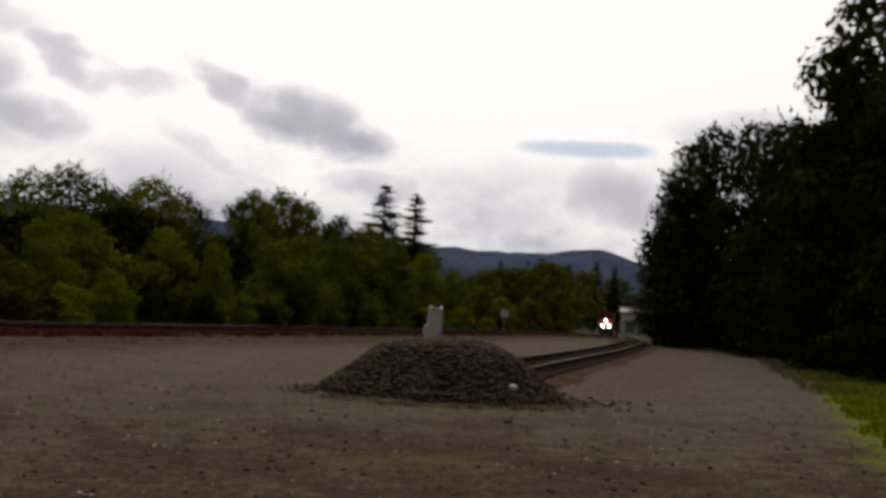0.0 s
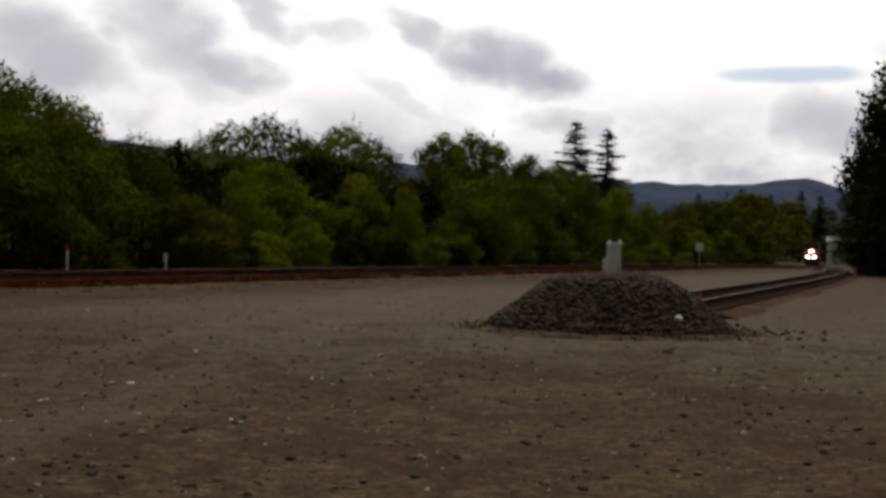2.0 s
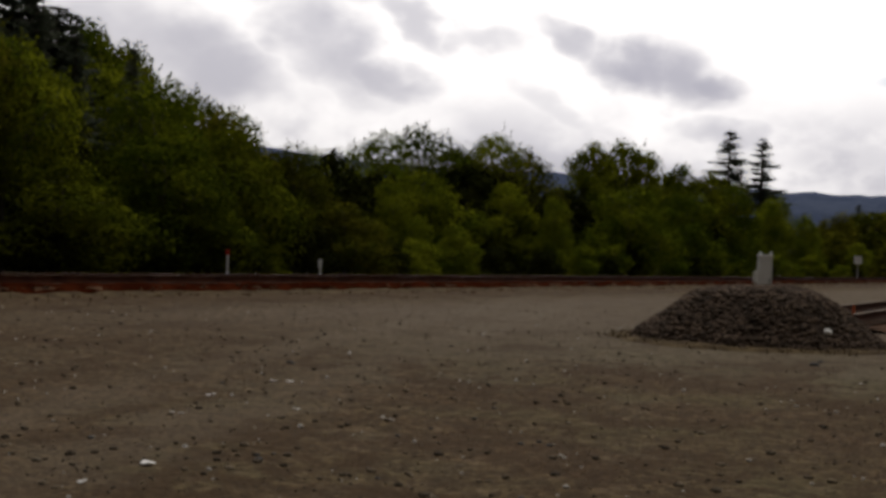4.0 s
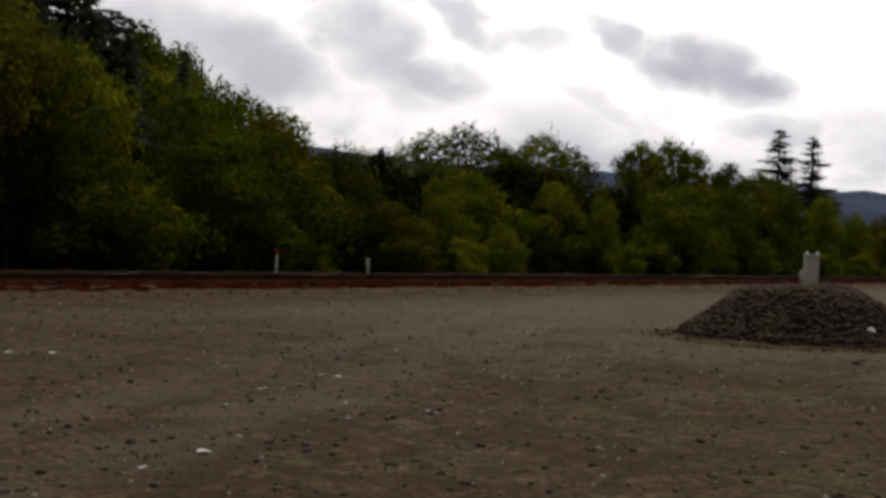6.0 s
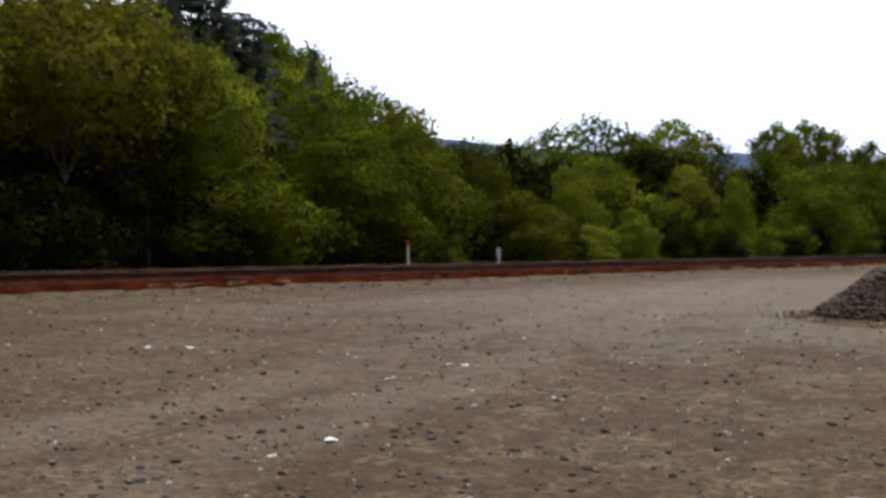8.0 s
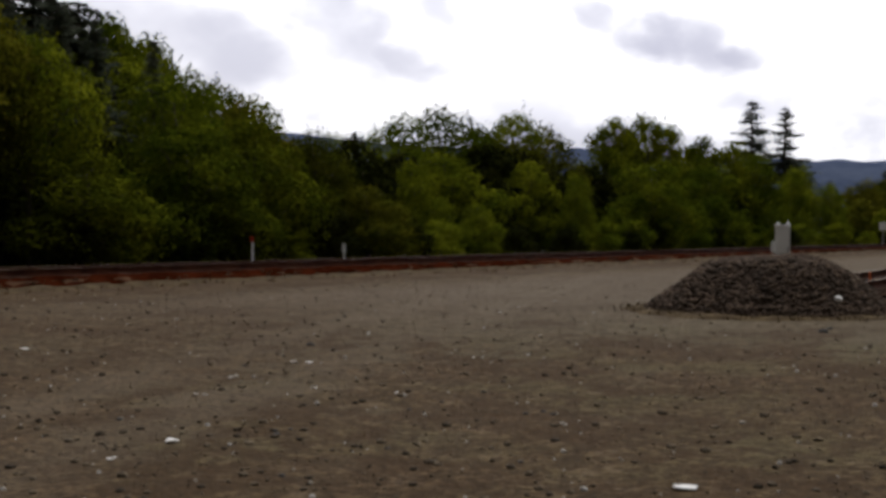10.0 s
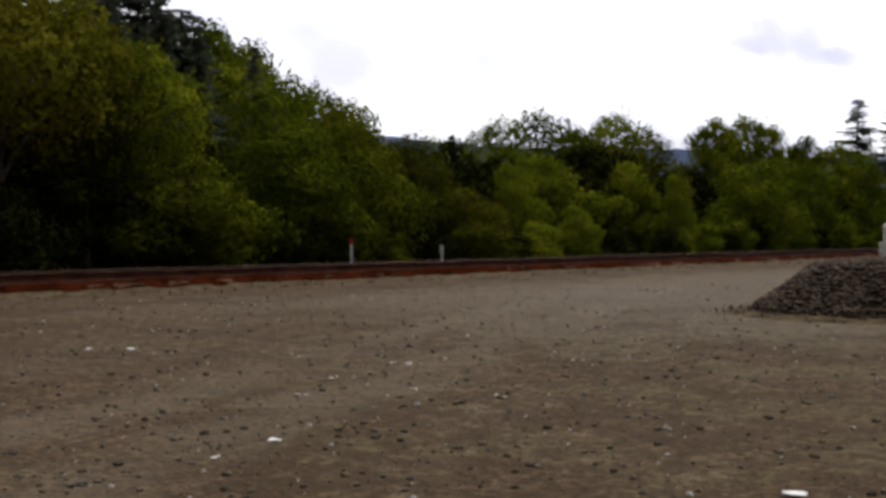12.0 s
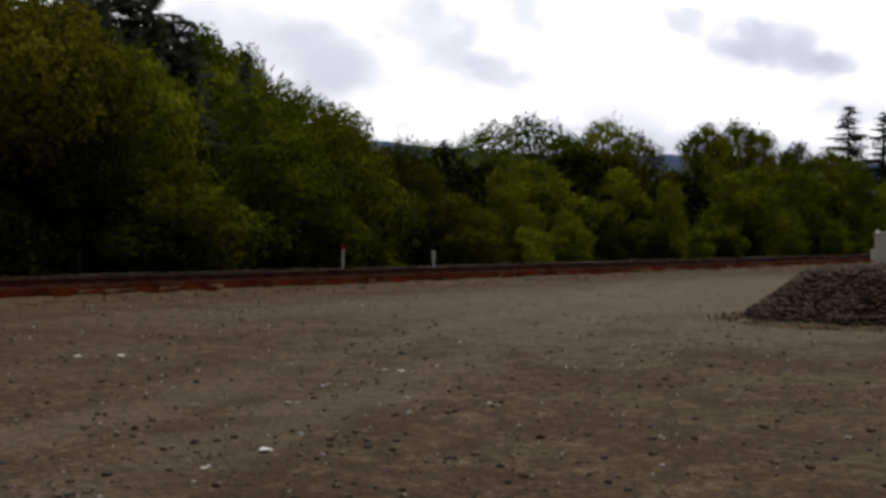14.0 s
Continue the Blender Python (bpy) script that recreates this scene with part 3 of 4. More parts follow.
def block_mesh(a, b, c):
    me = bpy.data.meshes.new("plain_block")
    bm = block(a, b, c, (0, 0, -c / 2))
    bm.to_mesh(me)
    bm.free()
    return me


build_track(MAIN, [(1.9, -0.06), (1.6, 0.2), (0.5, 0.27), (-0.5, 0.27), (-1.7, 0.27), (-3.2, 0.30), (-5.2, 0.30), (-7.0, -0.08)], 0.29, "straight main railway line with rusty rails on ballast", 300, 11, True)
build_track(STUB, [(2.2, -0.06), (1.5, 0.06), (0.5, 0.10), (-0.5, 0.10), (-1.5, 0.06), (-2.2, -0.06)], 0.13, "rusty stub siding that ends at the rubble heap", 190, 12)


# ---- rubble heap ----
def heap_height(x, y):
    """Height over the yard, from the heap's middle: steep sides and a broad, nearly level crest."""
    u, v = x / (2.62 if x < 0 else 2.35), y / 2.25
    r = math.sqrt(u * u + v * v) + 0.05 * noise.noise((x * 0.8, y * 0.8, 2.0))
    side = 2.0 * (1 - r)
    crest = 1.08 + 0.07 * noise.noise((x * 1.1, y * 0.9, 0.0)) - 0.03 * x * x
    return max(0.0, crest - math.log1p(math.exp((crest - side) * 7)) / 7) * min(1.0, max(0.0, (1.03 - r) * 12)) + (0.04 * noise.noise((x * 1.9, y * 1.9, 5.0)) if r < 1 else 0.0)


def build_heap():
    rng = np.random.default_rng(3)
    cx, cy = 0.24, 24.2
    root = thing("rubble_heap", "dark grey-purple heap of crushed stone closing the siding", "rubble heap", pose(cx, cy, 0))
    g = np.linspace(-3.1, 3.1, 60)
    verts = [(x, y, heap_height(x, y) - 0.03) for y in g for x in g]
    faces = [(j * 60 + i, j * 60 + i + 1, (j + 1) * 60 + i + 1, (j + 1) * 60 + i) for j in range(59) for i in range(59)]
    verts = [(x, y, z if math.hypot(x / (2.62 if x < 0 else 2.35), y / 2.25) < 1.04 else -0.2) for x, y, z in verts]
    under("core", mesh("core", verts, faces, BASALT, True), root)
    pad, rings = [], [(0.0, 0.06), (0.82, 0.055), (0.93, 0.04), (1.0, 0.005), (1.06, -0.08)]
    for f, z in rings:
        for k in range(72):
            u = 2 * math.pi * k / 72
            r = f * (2.9 + 0.28 * noise.noise((math.cos(u) * 1.6, math.sin(u) * 1.6, 2.0)) + 0.1 * noise.noise((math.cos(u) * 7, math.sin(u) * 7, 4.0)))
            pad.append((r * math.cos(u) - 0.1, r * 0.92 * math.sin(u) - 0.05, z + 0.025 * noise.noise((r * math.cos(u) * 2, r * math.sin(u) * 2, 6.0))))
    fs = [(j * 72 + k, j * 72 + (k + 1) % 72, (j + 1) * 72 + (k + 1) % 72, (j + 1) * 72 + k) for j in range(4) for k in range(72)]
    under("soil_skirt", mesh("soil_skirt", pad, fs, SOIL, True), root, label="low skirt of brown soil and dry grass")
    shapes = [stone_mesh("stone", 40 + k, 0.05, BASALT) for k in range(8)]
    rest, made = [], 0
    for k in range(14000):
        q, u = math.sqrt(rng.random()) * 1.06, rng.random() * 6.283
        x, y = q * math.cos(u) * (2.62 if math.cos(u) < 0 else 2.35), q * math.sin(u) * 2.25
        h = heap_height(x, y)
        if h < 0.02 and rng.random() < 0.75:
            continue
        z, s = max(h, 0.0) + 0.0, 0.34 + 1.15 * rng.random() ** 3.0
        if y < -0.4 and s > 0.75 and made < 300:
            ob = under("stone", shapes[k % 8], root, pose(x, y, z, 0, 0, rng.random() * 360) @ Matrix.Diagonal((s, s, s, 1)))
            made += 1
        else:
            rest.append((x, y, z, s, rng.random() * 6.28))
    tail = [(1.9 + abs(rng.normal()) * 1.0, rng.normal() * 1.1 + 0.2, 0.02, 0.35 + 0.7 * rng.random() ** 2, rng.random() * 6.28) for _ in range(110)]
    skirt = [((2.2 + 0.4 * rng.random()) * math.cos(u), (2.15 + 0.4 * rng.random()) * math.sin(u), 0.015, 0.25 + 0.5 * rng.random() ** 2, u * 7) for u in rng.random(220) * 6.283]
    tagged(under("rubble", joined("rubble", shapes, rest + tail + skirt, BASALT), root), kind="stuff")
    pale = stone_mesh("pale_stone", 77, 0.085, PAPER)
    under("pale_stone", pale, root, pose(1.18, -1.75, 0.37, 20, 10, 30), "pale stone lying on the heap")


build_heap()


# ---- lineside things ----
def build_cabinet():
    root = thing("signal_cabinet", "grey steel lineside signal cabinet on concrete", "cabinet", pose(-0.12, 39.0, 0.0, 0, 0, 4) @ Matrix.Diagonal((0.72, 0.72, 0.98, 1)))
    part("plinth", block(0.95, 0.85, 0.16, (0, 0, -0.05), 0.02), CONCRETE, root, "pale concrete plinth")
    body = part("body", block(0.60, 0.55, 1.66, (0, 0, 0.11), 0.015), STEEL, root)
    part("door", block(0.53, 0.02, 1.50, (0, -0.285, 0.18), 0.006), STEEL, body)
    part("handle", block(0.03, 0.04, 0.16, (0.2, -0.315, 0.95), 0.008), BLACK, body)
    part("roof", block(0.66, 0.62, 0.05, (0, 0, 1.77), 0.012), WHITE, root, "pale overhanging lid")
    part("vent", rod(0.05, 0.08, (-0.2, 0, 1.82)), WHITE, root)
    part("lifting_eye", rod(0.05, 0.09, (0.24, 0, 1.82)), WHITE, root)
    part("meter_box", block(0.16, 0.25, 0.34, (-0.385, 0, 0.95), 0.015), STEEL, root)
    part("conduit", rod(0.03, 0.95, (-0.385, 0, 0.0)), STEEL, root)


build_cabinet()


def marker(name, label, category, at, height_, wide, head=None, head_material=None, material=WHITE):
    root = thing(name, label, category, pose(*at))
    part("post", block(wide, wide * 0.6, height_, (0, 0, -0.1), wide * 0.12), material, root)
    if head:
        part("plate", block(head[0], 0.02, head[1], (0, -wide * 0.3 - 0.012, height_ - 0.1 - head[2]), 0.004), head_material or WHITE, root)
    return root


marker("marker_post", "white marker post with a red reflector head", "marker post", (-21.44, 45.17, 0.2), 0.98, 0.065, (0.17, 0.22, 0.06), REDPAINT)
marker("marker_post", "short white marker post among the bushes", "marker post", (-20.12, 52.03, 0.3), 0.66, 0.08, (0.17, 0.36, 0.32), WHITE)
marker("speed_sign", "square white sign on a thin post beside the line", "sign", (5.75, 109.8, 0.0), 2.35, 0.07, (0.62, 0.66, 0.60), WHITE, STEEL)
marker("marker_stake", "short orange stake at the end of the siding", "stake", (2.3, 33.0, 0.0), 0.62, 0.05, None, None, ORANGE)


def scrap(at, size, turn, label, seed, material=PAPER, name="paper_scrap"):
    """A crumpled flat piece lying on the gravel."""
    rng = np.random.default_rng(seed)
    n = 7
    verts, faces = [], []
    for layer in (0.012, 0.0):
        for j in range(n):
            for i in range(n):
                x, y = (i / (n - 1) - 0.5) * size[0], (j / (n - 1) - 0.5) * size[1]
                e = 1 + 0.55 * noise.noise((x * 14 + seed, y * 14, 0))
                verts.append((x * e * 0.85, y * e * 0.85, 0.5 * layer + 0.008 + size[2] * abs(noise.noise((x * 6, y * 6 + seed, 2.0)))))
    k = n * n
    for j in range(n - 1):
        for i in range(n - 1):
            a = j * n + i
            faces += [(a, a + 1, a + n + 1, a + n), (k + a, k + a + n, k + a + n + 1, k + a + 1)]
    rim = [i for i in range(n)] + [j * n + n - 1 for j in range(1, n)] + [(n - 1) * n + i for i in range(n - 2, -1, -1)] + [j * n for j in range(n - 2, 0, -1)]
    for a, b in zip(rim, rim[1:] + rim[:1]):
        faces.append((a, k + a, k + b, b))
    ob = new(name, mesh(name, verts, faces, material, True))
    ob.matrix_basis = pose(at[0], at[1], rise(*at) + 0.002, 0, 0, turn)
    tagged(ob, label, "litter", "litter on the gravel")


scrap((-3.52, 7.05), (0.11, 0.11, 0.03), 15, "torn white paper scrap lying on the gravel", 1)
scrap((-4.98, 12.52), (0.08, 0.10, 0.03), 40, "crumpled white paper scrap on the gravel", 2)
scrap((-4.80, 12.58), (0.06, 0.08, 0.03), 70, "small white paper scrap on the gravel", 3)
scrap((0.39, 6.40), (0.15, 0.14, 0.02), 10, "clean white paper sheet lying on the gravel", 4)
scrap((-9.45, 12.45), (0.08, 0.13, 0.03), 0, "small white scrap on the gravel", 5)
scrap((-8.92, 12.71), (0.08, 0.12, 0.03), 60, "small white scrap on the gravel", 6)

for k, (x, y) in enumerate([(-3.55, 6.28), (-4.71, 9.6), (-5.0, 10.92), (-3.82, 10.41), (-2.85, 10.27), (-0.25, 17.92), (1.73, 16.41), (1.83, 12.84), (-3.03, 13.69), (-0.87, 8.76), (-10.99, 10.78), (-4.61, 9.58), (-3.76, 10.37), (-2.72, 10.15), (-3.53, 6.21), (-0.82, 8.66), (-4.99, 11.02), (0.55, 9.30), (-2.77, 10.15)]):
    scrap((x, y), (0.028 + 0.014 * (k % 3), 0.03 + 0.02 * (k % 2), 0.012), 37 * k, "small pale flake of litter on the gravel", 20 + k, CONCRETE if k % 2 else PAPER, "litter_flake")


def clod(at, size, seed):
    """A dark lump of earth, uneven and flattened below."""
    bm = bmesh.new()
    bmesh.ops.create_icosphere(bm, subdivisions=2, radius=1.0)
    for v in bm.verts:
        v.co *= 1 + 0.35 * noise.noise(v.co * 1.7 + Vector((seed, 0, 0)))
        v.co.z = max(v.co.z * 0.55, -0.2)
    me = bpy.data.meshes.new("earth_clod")
    bm.to_mesh(me)
    bm.free()
    me.materials.append(BLACK)
    ob = new("earth_clod", me)
    ob.matrix_basis = pose(at[0], at[1], rise(*at) + 0.15 * size, 0, 0, seed * 50) @ Matrix.Diagonal((size, size, size, 1))
    tagged(ob, "dark lump of earth lying on the gravel", "clod", "earth clods")


for k, (x, y, r) in enumerate([(-3.85, 5.17, 0.040), (-3.80, 5.28, 0.022), (-5.0, 5.87, 0.034), (-4.53, 7.93, 0.026), (-5.64, 14.59, 0.05), (-3.04, 7.84, 0.028), (1.17, 19.16, 0.08), (-2.95, 7.95, 0.02), (-2.04, 10.58, 0.030), (-1.31, 9.31, 0.028), (-1.07, 9.34, 0.028), (-2.95, 7.68, 0.030), (-2.16, 6.06, 0.026), (-4.51, 7.90, 0.024), (-1.88, 7.30, 0.022), (-5.39, 12.04, 0.030), (-2.25, 9.84, 0.022), (-0.79, 6.98, 0.022), (-5.58, 14.53, 0.035), (-2.07, 11.50, 0.028), (-2.39, 9.30, 0.024), (-1.19, 9.49, 0.026), (1.27, 19.94, 0.050)]):
    clod((x, y), r, k)
marker("marker_flag", "small orange marker standing in the ballast", "marker", (-19.0, 35.4, 0.02), 0.33, 0.10, None, None, ORANGE)


# ---- train and shed ----
def build_locomotive():
    root = thing("locomotive", "orange-red diesel locomotive with three lit headlights", "locomotive", pose(33.3, 247.8, -0.56, 0, 0, 171))
    fr = part("underframe", block(3.0, 20.0, 0.45, (0, -10.0, 1.0), 0.03), BLACK, root)
    part("plow", block(2.8, 0.5, 0.85, (0, 0.3, 0.12), 0.08), BLACK, fr)
    nose = part("nose", block(2.1, 2.2, 1.7, (0, -1.6, 1.45), 0.15), LOCORED, root)
    cab_ = part("cab", block(3.0, 2.6, 3.0, (0, -3.9, 1.45), 0.2), LOCORED, root)
    part("roof", block(2.8, 2.7, 0.12, (0, -3.9, 4.42), 0.05), BLACK, cab_)
    for x in (-0.75, 0.75):
        part("windscreen", block(1.05, 0.05, 0.75, (x, -2.585, 3.3), 0.02), GLASS, cab_)
    part("hood", block(2.0, 13.5, 2.9, (0, -12.1, 1.45), 0.15), LOCORED, root, "long engine hood")
    part("fan_housing", block(1.7, 3.5, 0.3, (0, -15.5, 4.33), 0.08), BLACK, root)
    for y in (-4.0, -15.5):
        truck = part("truck", block(2.4, 3.8, 0.5, (0, y, 0.45), 0.05), BLACK, root)
        for k in (-1.4, 0, 1.4):
            for x in (-0.75, 0.75):
                part("wheel", rod(0.5, 0.13, (x - 0.065, y + k, 0.5), Matrix.Rotation(radians(90), 4, "Y"), sides=20), BLACK, truck)
    for x, z in ((-0.62, 1.62), (0.62, 1.62), (0.0, 2.62)):
        part("headlight", rod(0.24, 0.12, (x, -0.42 if z > 2 else 0.5, z), Matrix.Rotation(radians(-90), 4, "X"), sides=16), LAMP, root, "lit white headlight")
    for x in (-1.2, 1.2):
        part("handrail", rod(0.03, 1.1, (x, 0.4, 1.45)), WHITE, root)


build_locomotive()


def build_shed():
    root = thing("shed", "white gabled shed beside the line with dark opening", "shed", pose(41.3, 268, -1.05, 0, 0, -8) @ Matrix.Diagonal((0.66, 0.8, 0.98, 1)))
    bm = block(1.6, 7.0, 5.2, (-2.4, 0, 0))
    block(4.8, 7.0, 2.0, (0.8, 0, 3.2), bm=bm)
    block(0.5, 0.5, 3.2, (2.9, 3.2, 0), bm=bm)
    part("wall", bm, WHITE, root, "white boarded wall")
    roof = bmesh.new()
    v = [roof.verts.new(p) for p in ((-3.5, -3.8, 5.1), (3.5, -3.8, 5.1), (3.5, 0, 6.3), (-3.5, 0, 6.3), (-3.5, 3.8, 5.1), (3.5, 3.8, 5.1), (-3.5, -3.8, 5.25), (3.5, -3.8, 5.25), (3.5, 0, 6.45), (-3.5, 0, 6.45), (-3.5, 3.8, 5.25), (3.5, 3.8, 5.25))]
    for q in ((0, 1, 2, 3), (3, 2, 5, 4), (6, 9, 8, 7), (9, 10, 11, 8), (0, 6, 7, 1), (4, 5, 11, 10), (0, 3, 9, 6), (3, 4, 10, 9), (1, 7, 8, 2), (2, 8, 11, 5)):
        roof.faces.new([v[i] for i in q])
    part("roof", roof, ROOF, root)


build_shed()


# ---- woods ----
OAKS = [broadleaf(100 + k, 10, 7.0, 0.02, 13500, 0.18, m, 8, 1.22, -0.28, 0.8, "broad-leaved tree with full green crown at the wood's edge") for k, m in enumerate((LEAF, LEAF_BRIGHT, LEAF_DEEP, LEAF, LEAF_BRIGHT, LEAF_OLIVE))]
HIGH = [broadleaf(115 + k, 10, 8.0, 0.48, 13000, 0.17, m, 8, 1.12, -0.25, 0.8, "broad-leaved tree with overhanging crown at the wood's edge") for k, m in enumerate((LEAF_OLIVE, LEAF))]
AIRY = [broadleaf(130 + k, 10, 6.0, 0.25, 6000, 0.20, LEAF, 10, 0.85, -0.20, 0.6, "open-crowned broad-leaved tree above the wood") for k in range(3)]
SHRUBS = [broadleaf(160 + k, 4, 4.2, -0.06, 4200, 0.175, m, 5, 1.25, -0.32, 0.6, "leafy green shrub at the wood's edge", "shrub", "shrub") for k, m in enumerate((LEAF, LEAF_SHADED, LEAF_BRIGHT, LEAF))]
FILL = [broadleaf(250 + k, 10, 8.0, 0.0, 3000, 0.46, m, 10, 1.1, -0.4, 0.8, "broad-leaved tree deep in the wood") for k, m in enumerate((LEAF, LEAF_SHADED, LEAF_OLIVE))]
FIRS = [conifer(190 + k, 14, 5.0, 38, 8, label="dark green fir tree rising above the wood") for k in range(3)]
TALL = [broadleaf(220 + k, 14, 6.6, 0.0, 10500, 0.25, m, 12, 1.05, -0.28, 1.3, "tall broad-leaved tree beside the gravel road, shade in its leaf colour") for k, m in enumerate((LEAF_POPLAR_SHADED, LEAF_POPLAR_SHADED, LEAF_POPLAR_SHADED))]
used = {}


def plant(kinds, k, x, y, h, full, wide=1.0, group=""):
    """A tree of the given height at a place; the first use takes the tree itself, the next ones copies."""
    rng = random.Random(int(x * 131 + y * 17 + k))
    src = kinds[k % len(kinds)]
    s = h / full
    m = pose(x, y, grade(y) - 0.03, 0, 0, rng.random() * 360) @ Matrix.Diagonal((s * wide, s * wide, s, 1))
    if src.name not in used:
        used[src.name] = True
        src.matrix_basis = m
        ob = src
    else:
        base = src.matrix_basis.copy()
        src.matrix_basis = Matrix()
        ob = copy_thing(src, m)
        src.matrix_basis = base
    return tagged(ob, group=group)


LEFT_BACK = [(-35.2, 56.7, 10.4), (-36.3, 64.2, 10.4), (-36.7, 69.7, 10.4), (-36.3, 74.4, 9.7)]
LEFT_AIRY = [(-40.6, 65.1, 13.3), (-42.2, 71.2, 13.9), (-43.2, 75.3, 12.6), (-36.8, 57.8, 12.9), (-35.7, 58.6, 12.0), (-34.6, 59.6, 11.5)]
LEFT_FIRS = [(-30.8, 48.2, 11.7), (-32.2, 47.2, 13.4), (-33.8, 45.3, 13.7), (-30.5, 52.7, 10.9), (-37.5, 52.8, 15.6), (-37.3, 50.5, 16.2), (-39.9, 50.9, 15.7), (-39.9, 48.4, 14.2), (-38.1, 57.2, 13.6), (-42.4, 48.9, 15.1), (-44.5, 47.0, 14.5), (-35.6, 54.0, 13.3), (-36.6, 53.2, 14.6)]
MID_BACK = [(-34.3, 87.4, 8.5), (-27.9, 82.3, 9.2), (-25.4, 85.2, 10.0), (-24.0, 87.7, 8.8), (-21.6, 88.3, 9.9), (-19.6, 90.9, 9.0)]
MID_AIRY = [(-9.1, 107.5, 9.4), (-7.0, 109.7, 9.0), (-16.8, 102.7, 10.0), (-15.6, 103.9, 10.8), (-13.6, 104.2, 11.1), (-12.0, 106.4, 10.3), (-9.9, 108.6, 8.7)]
FAR_FIRS = [(-7.4, 149.6, 17.3), (-3.6, 149.9, 16.5), (11.3, 239.7, 13.8), (18.4, 229.3, 14.2), (20.8, 234.1, 13.6), (24.0, 233.8, 13.6), (48.0, 385.0, 21.8), (53.0, 380.0, 20.4), (1.6, 200.0, 10.3), (19.6, 104.0, 13.4), (19.2, 110.0, 9.4), (20.6, 98.5, 16.0)]
FAR_WOOD = [(3.8, 170.0, 6.9), (8.6, 189.8, 8.6), (14.4, 209.5, 9.6), (26.0, 300.0, 15.6), (41.0, 372.0, 17.5), (56.0, 396.0, 16.4), (4.8, 149.9, 5.3), (9.6, 129.6, 3.5), (18.0, 199.0, 7.7), (17.2, 205.0, 11.6), (13.7, 190.0, 9.7), (10.1, 180.0, 9.2)]
RIGHT = [(20.2, 110.4, 10.4), (19.7, 103.3, 13.8), (20.3, 95.9, 16.7), (21.8, 85.6, 15.6), (21.4, 77.4, 14.7), (21.5, 69.2, 13.5), (20.6, 63.2, 15.3), (19.5, 57.0, 17.3), (20.1, 50.9, 14.3), (19.1, 44.7, 13.7), (22.2, 116.5, 9.2)]
RIGHT_LOW = [(17.6, 57.7, 3.3), (16.2, 45.7, 3.5), (16.2, 35.8, 3.3), (15.2, 29.9, 3.2), (20.8, 77.5, 3.8), (22.6, 112.0, 5.3)]
for rows, kinds, full, wide, group in (
    (LEFT_BACK, OAKS, 10, 1.2, "trees behind the track"), (LEFT_AIRY, AIRY, 10, 0.8, "trees behind the track"),
    (LEFT_FIRS[:4], FIRS, 14, 1.1, "firs in the wood"), (LEFT_FIRS[4:], FIRS, 14, 2.1, "firs in the wood"), (MID_BACK, OAKS, 10, 1.15, "trees behind the track"), (MID_AIRY, AIRY, 10, 1.0, "trees behind the track"),
    (FAR_FIRS, FIRS, 14, 1.9, "firs in the wood"), (FAR_WOOD, FILL[2:], 10, 1.35, "trees far down the line"),
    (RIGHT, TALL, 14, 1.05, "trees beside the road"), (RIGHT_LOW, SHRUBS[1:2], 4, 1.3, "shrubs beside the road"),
):
    for k, (x, y, h) in enumerate(rows):
        plant(kinds, k, x, y, h, full, wide, group)

# The wood's edge along the line: place, height, breadth.
EDGE_OLIVE_HIGH = [(-30.7, 34.8, 10.4, 1.10), (-29.9, 38.8, 9.0, 0.92), (-33.2, 29.0, 9.6, 1.10)]
EDGE_GREEN_HIGH = [(-28.4, 39.9, 8.9, 0.80), (-31.5, 40.5, 9.6, 0.8)]
EDGE_GREEN = [(-26.6, 48.0, 8.3, 0.98), (-20.6, 71.2, 6.0, 1.45), (-21.2, 65.7, 5.2, 1.00), (-17.7, 77.2, 5.8, 1.18), (-11.1, 90.3, 6.4, 1.45), (-5.2, 111.9, 8.0, 1.05), (-1.5, 131.7, 8.0, 0.85), (-2.3, 126.9, 7.5, 0.90), (-8.0, 101.0, 6.6, 1.15)]
EDGE_DEEP = [(-26.0, 40.3, 4.3, 1.80), (-24.4, 45.1, 5.6, 1.45), (-24.2, 51.1, 6.5, 1.25), (-23.1, 46.9, 3.5, 1.40)]
EDGE_BRIGHT = [(-17.4, 65.5, 2.9, 1.20), (-14.1, 77.0, 5.0, 0.70), (1.3, 134.3, 6.3, 0.95), (7.6, 147.4, 4.1, 1.25), (12.1, 168.5, 4.7, 1.00), (-25.3, 42.2, 2.4, 1.3)]
EDGE_OLIVE = [(-23.5, 56.7, 6.2, 1.05), (-20.5, 56.2, 3.5, 1.90), (5.8, 167.6, 8.3, 1.00), (-26.6, 55.2, 7.6, 1.1)]
# Crowns in the shade-darkened leaves, standing for dark hollows in the edge.
EDGE_SHADED = [(-27.0, 71.0, 7.2, 0.65), (-15.6, 79.2, 4.6, 1.10), (-7.2, 108.6, 6.4, 0.70), (-19.4, 74.5, 5.2, 1.0)]
for rows, kinds in ((EDGE_OLIVE_HIGH, HIGH[:1]), (EDGE_GREEN_HIGH, HIGH[1:]), (EDGE_GREEN, [OAKS[0], OAKS[3]]), (EDGE_DEEP, OAKS[2:3]), (EDGE_BRIGHT, [OAKS[1], OAKS[4]]), (EDGE_OLIVE, OAKS[5:]), (EDGE_SHADED, FILL[1:2])):
    for k, (x, y, h, wide) in enumerate(rows):
        plant(kinds, k, x, y, h, 10, wide, "trees behind the track")

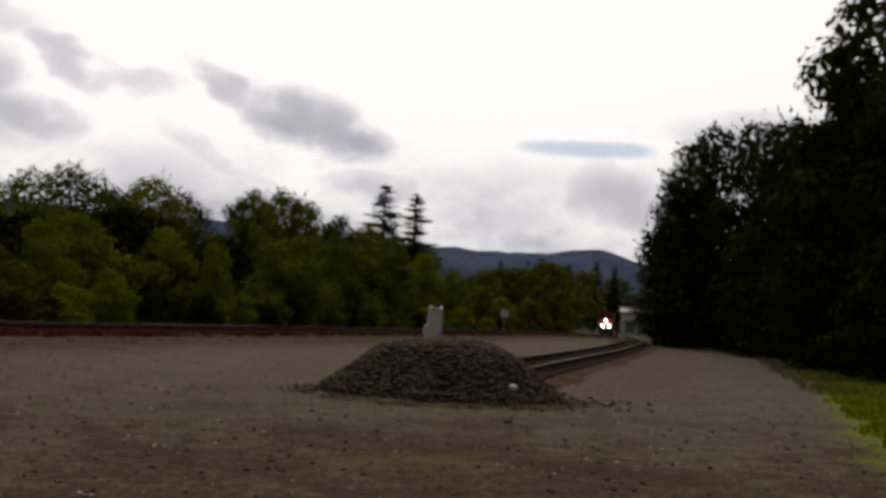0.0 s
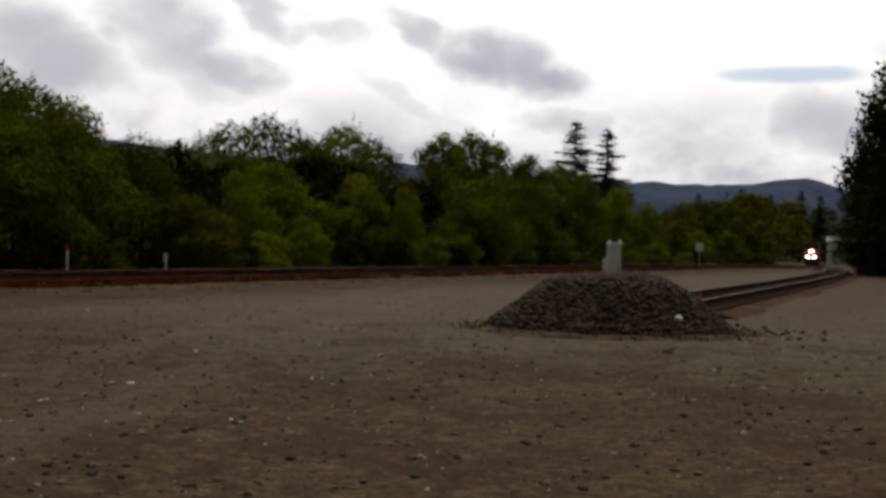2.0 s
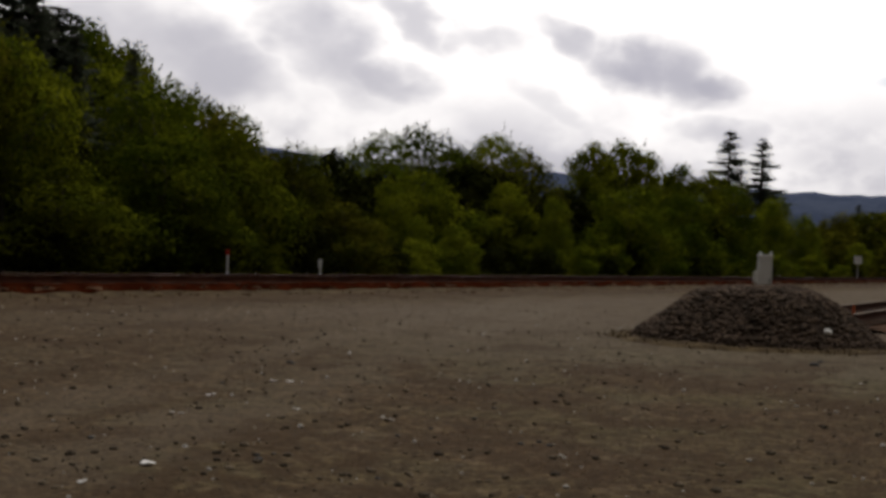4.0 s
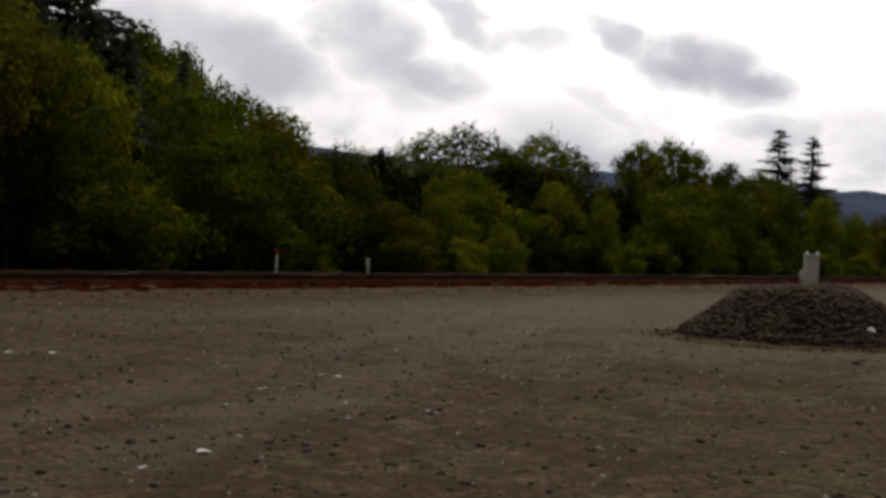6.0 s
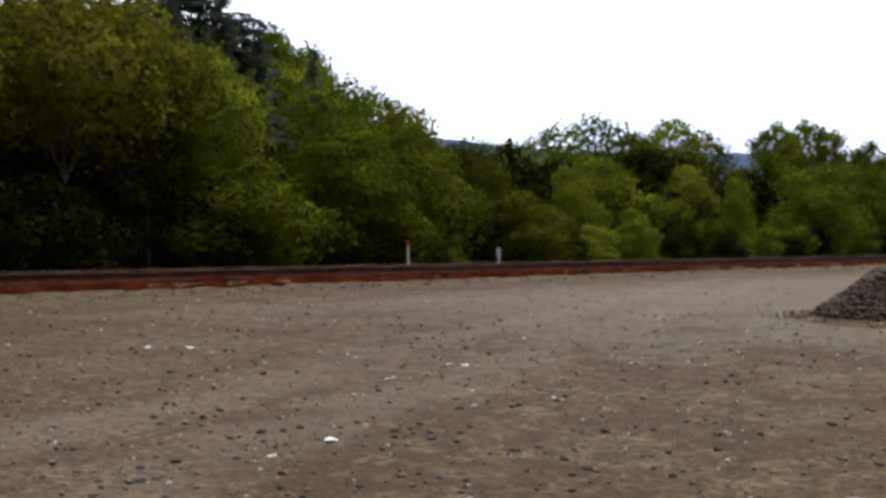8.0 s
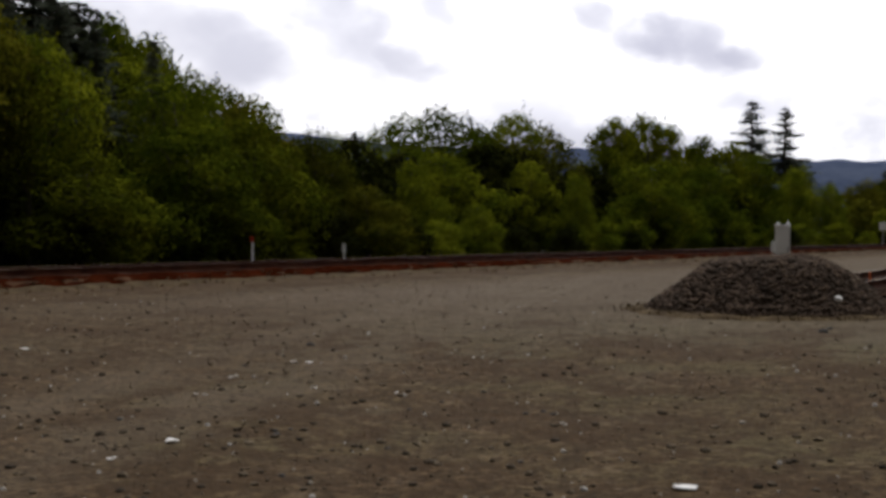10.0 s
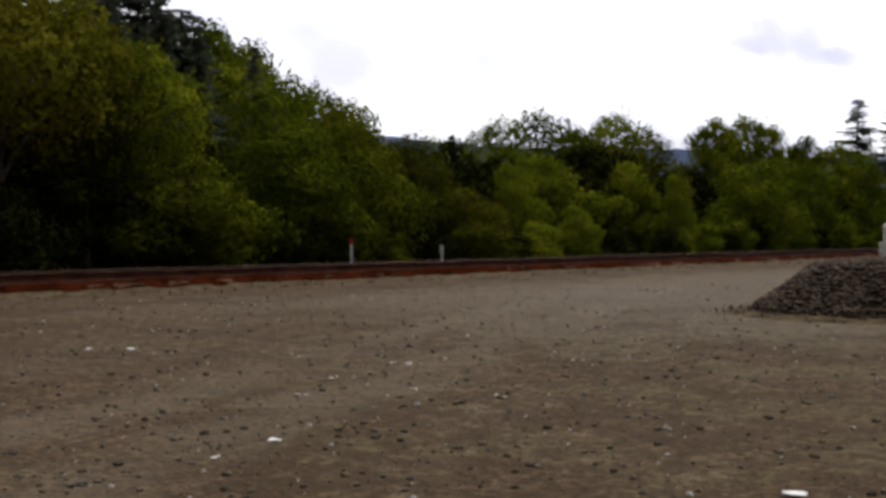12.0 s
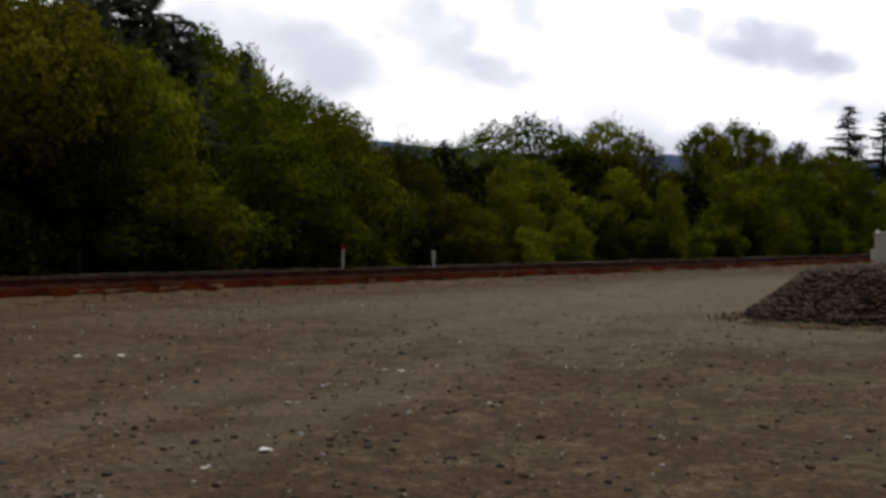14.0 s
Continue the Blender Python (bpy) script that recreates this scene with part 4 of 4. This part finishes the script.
# Low and rear rows mostly use the shade-darkened leaves to deepen the wood.
rng_wood = random.Random(8)
for k in range(44):
    y = 22 + k * 2.9
    x = -29.6 + 0.305 * (y - 25) + rng_wood.uniform(-1.2, 0.6)
    if y < 39:
        x -= 3.2
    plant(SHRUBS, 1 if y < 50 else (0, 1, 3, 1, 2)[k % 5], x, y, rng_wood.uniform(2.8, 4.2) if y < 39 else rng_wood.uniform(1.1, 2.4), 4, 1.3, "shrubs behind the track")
for k in range(22):
    y = 26 + k * 4.4
    x = -39 + 0.305 * (y - 25) + rng_wood.uniform(-3, 2)
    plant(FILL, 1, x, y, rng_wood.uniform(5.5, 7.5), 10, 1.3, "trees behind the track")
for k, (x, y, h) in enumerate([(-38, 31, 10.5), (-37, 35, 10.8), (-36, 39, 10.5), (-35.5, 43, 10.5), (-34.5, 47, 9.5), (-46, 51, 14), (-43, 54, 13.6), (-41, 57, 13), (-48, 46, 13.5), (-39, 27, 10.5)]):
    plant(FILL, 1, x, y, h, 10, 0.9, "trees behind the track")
for k in range(8):
    plant(FILL, k % 2, -46 + 0.9 * k + rng_wood.uniform(-1, 1), 30 + k * 3.2, rng_wood.uniform(10.5, 12.5), 10, 1.0, "trees behind the track")
for k in range(20):
    y = 28 + k * 4.6
    x = 6.8 + 0.27 * y if y < 58 else 19.0 + 0.04 * y
    plant(SHRUBS, 1, x + rng_wood.uniform(0, 1.4), y, rng_wood.uniform(2.0, 3.6), 4, 1.3, "shrubs beside the road")
for k in range(14):
    y = 30 + k * 7
    plant(FILL, 1, 27.5 + 0.03 * y + rng_wood.uniform(-1, 2), y, rng_wood.uniform(10, 12.5), 10, 1.0, "trees beside the road")


# ---- grass, weeds and loose stones ----
def blades(name, places, tall, material, label, seed):
    rng = np.random.default_rng(seed)
    n = len(places)
    p = np.array([(x, y, rise(x, y)) for x, y in places])
    u = rng.random(n) * 6.283
    h = tall * (0.4 + 0.9 * rng.random(n))
    wide = np.stack([np.cos(u), np.sin(u), 0 * u], 1) * (0.008 + 0.012 * rng.random((n, 1)))
    lean = np.stack([rng.normal(size=n) * 0.35 * h, rng.normal(size=n) * 0.35 * h, h], 1)
    corners = np.stack([p - wide, p + wide, p + lean * 0.75 + wide * 0.6, p + lean], 1)
    ob = new(name, quads(name, corners, material))
    return tagged(ob, label, "grass", kind="stuff")


rng_g = np.random.default_rng(21)
turf = []
while len(turf) < 26000:
    y = 12 + 60 * rng_g.random() ** 1.6
    x = 1.9 + 0.26 * y + abs(rng_g.normal()) * 3.0 + 0.8 * noise.noise((y * 0.5, 0, 0))
    turf.append((x, y))
blades("grass", turf, 0.11, BLADE, "short bright green grass on the verge", 31)
weeds = []
while len(weeds) < 9000:
    y = 20 + 120 * rng_g.random()
    o = rng_g.normal() * 0.7
    weeds.append((-26.6 + 0.305 * (y - 25) + o, y))
blades("weeds", weeds, 0.24, DRY, "yellowish weeds along the far side of the track", 32)

foot = []
for k in range(1100):
    u = rng_g.random() * 6.283
    foot.append((0.14 + (2.62 + 0.22 * rng_g.normal()) * math.cos(u), 24.15 + (2.42 + 0.22 * rng_g.normal()) * math.sin(u)))
blades("dry_grass", foot, 0.08, BROWN, "short dry grass round the foot of the heap", 33)
road_edge = []
for k in range(5200):
    y = 34 + 80 * rng_g.random()
    x = min(2.7 + 0.22 * y, 17.2 + 0.03 * y) + abs(rng_g.normal()) * 1.4 + 0.7 * noise.noise((y * 0.3, 1.0, 0))
    road_edge.append((x, y))
blades("roadside_grass", road_edge, 0.17, DRY, "faded yellow-brown grass along the road's edge", 35)
edge_stones, edge_weeds = [], []
shoulder, side = MAIN[60:420], normals(MAIN)[60:420]
for k in range(1700):
    j = rng_g.integers(0, len(shoulder))
    o = 1.55 + abs(rng_g.normal()) * 0.65
    x, y = shoulder[j] + side[j] * o + rng_g.normal(size=2) * 0.2
    z = max(rise(x, y), 0.26 - (o - 1.55) * 0.4) + 0.01
    edge_stones.append((x, y, z, 0.7 + 1.3 * rng_g.random() ** 2, rng_g.random() * 6.28))
    o = 1.9 + abs(rng_g.normal()) * 0.8
    edge_weeds.append(tuple(shoulder[j] + side[j] * o))
tagged(new("ballast_stones", joined("ballast_stones", [stone_mesh("ballast_stone", 70 + k, 0.035, BALLAST) for k in range(6)], edge_stones, BALLAST)), "rusty brown ballast stones spilled beside the track", "stones", kind="stuff")
blades("track_weeds", edge_weeds, 0.10, BROWN, "thin dead weeds along the ballast edge", 34)
pebbles = [stone_mesh("pebble", 60 + k, 0.03, PEBBLE) for k in range(8)]
loose = []
for k in range(4400):
    y = 4.0 + 34 * rng_g.random() ** 1.5
    x = -0.36 * y + (rng_g.random() - 0.5) * (1.25 * y + 4)
    if math.hypot(x - 0.12, y - 24.2) < 3 or x < -17 + 0.305 * (y - 25):
        continue
    loose.append((x, y, rise(x, y) + 0.004, 0.32 + 1.15 * rng_g.random() ** 3.2, rng_g.random() * 6.28))
pale = [stone_mesh("pale_pebble", 90 + k, 0.022, CONCRETE) for k in range(4)]
chips = []
for k in range(420):
    y = 5.0 + 22 * rng_g.random() ** 1.3
    x = -0.36 * y + (rng_g.random() - 0.5) * (1.25 * y + 4)
    chips.append((x, y, rise(x, y) + 0.004, 0.4 + 0.9 * rng_g.random() ** 3, rng_g.random() * 6.28))
tagged(new("pale_chips", joined("pale_chips", pale, chips, CONCRETE)), "pale stone chips strewn over the yard", "stones", kind="stuff")
tagged(new("loose_stones", joined("loose_stones", pebbles, loose, PEBBLE)), "loose grey and brown stones strewn over the yard", "stones", kind="stuff")
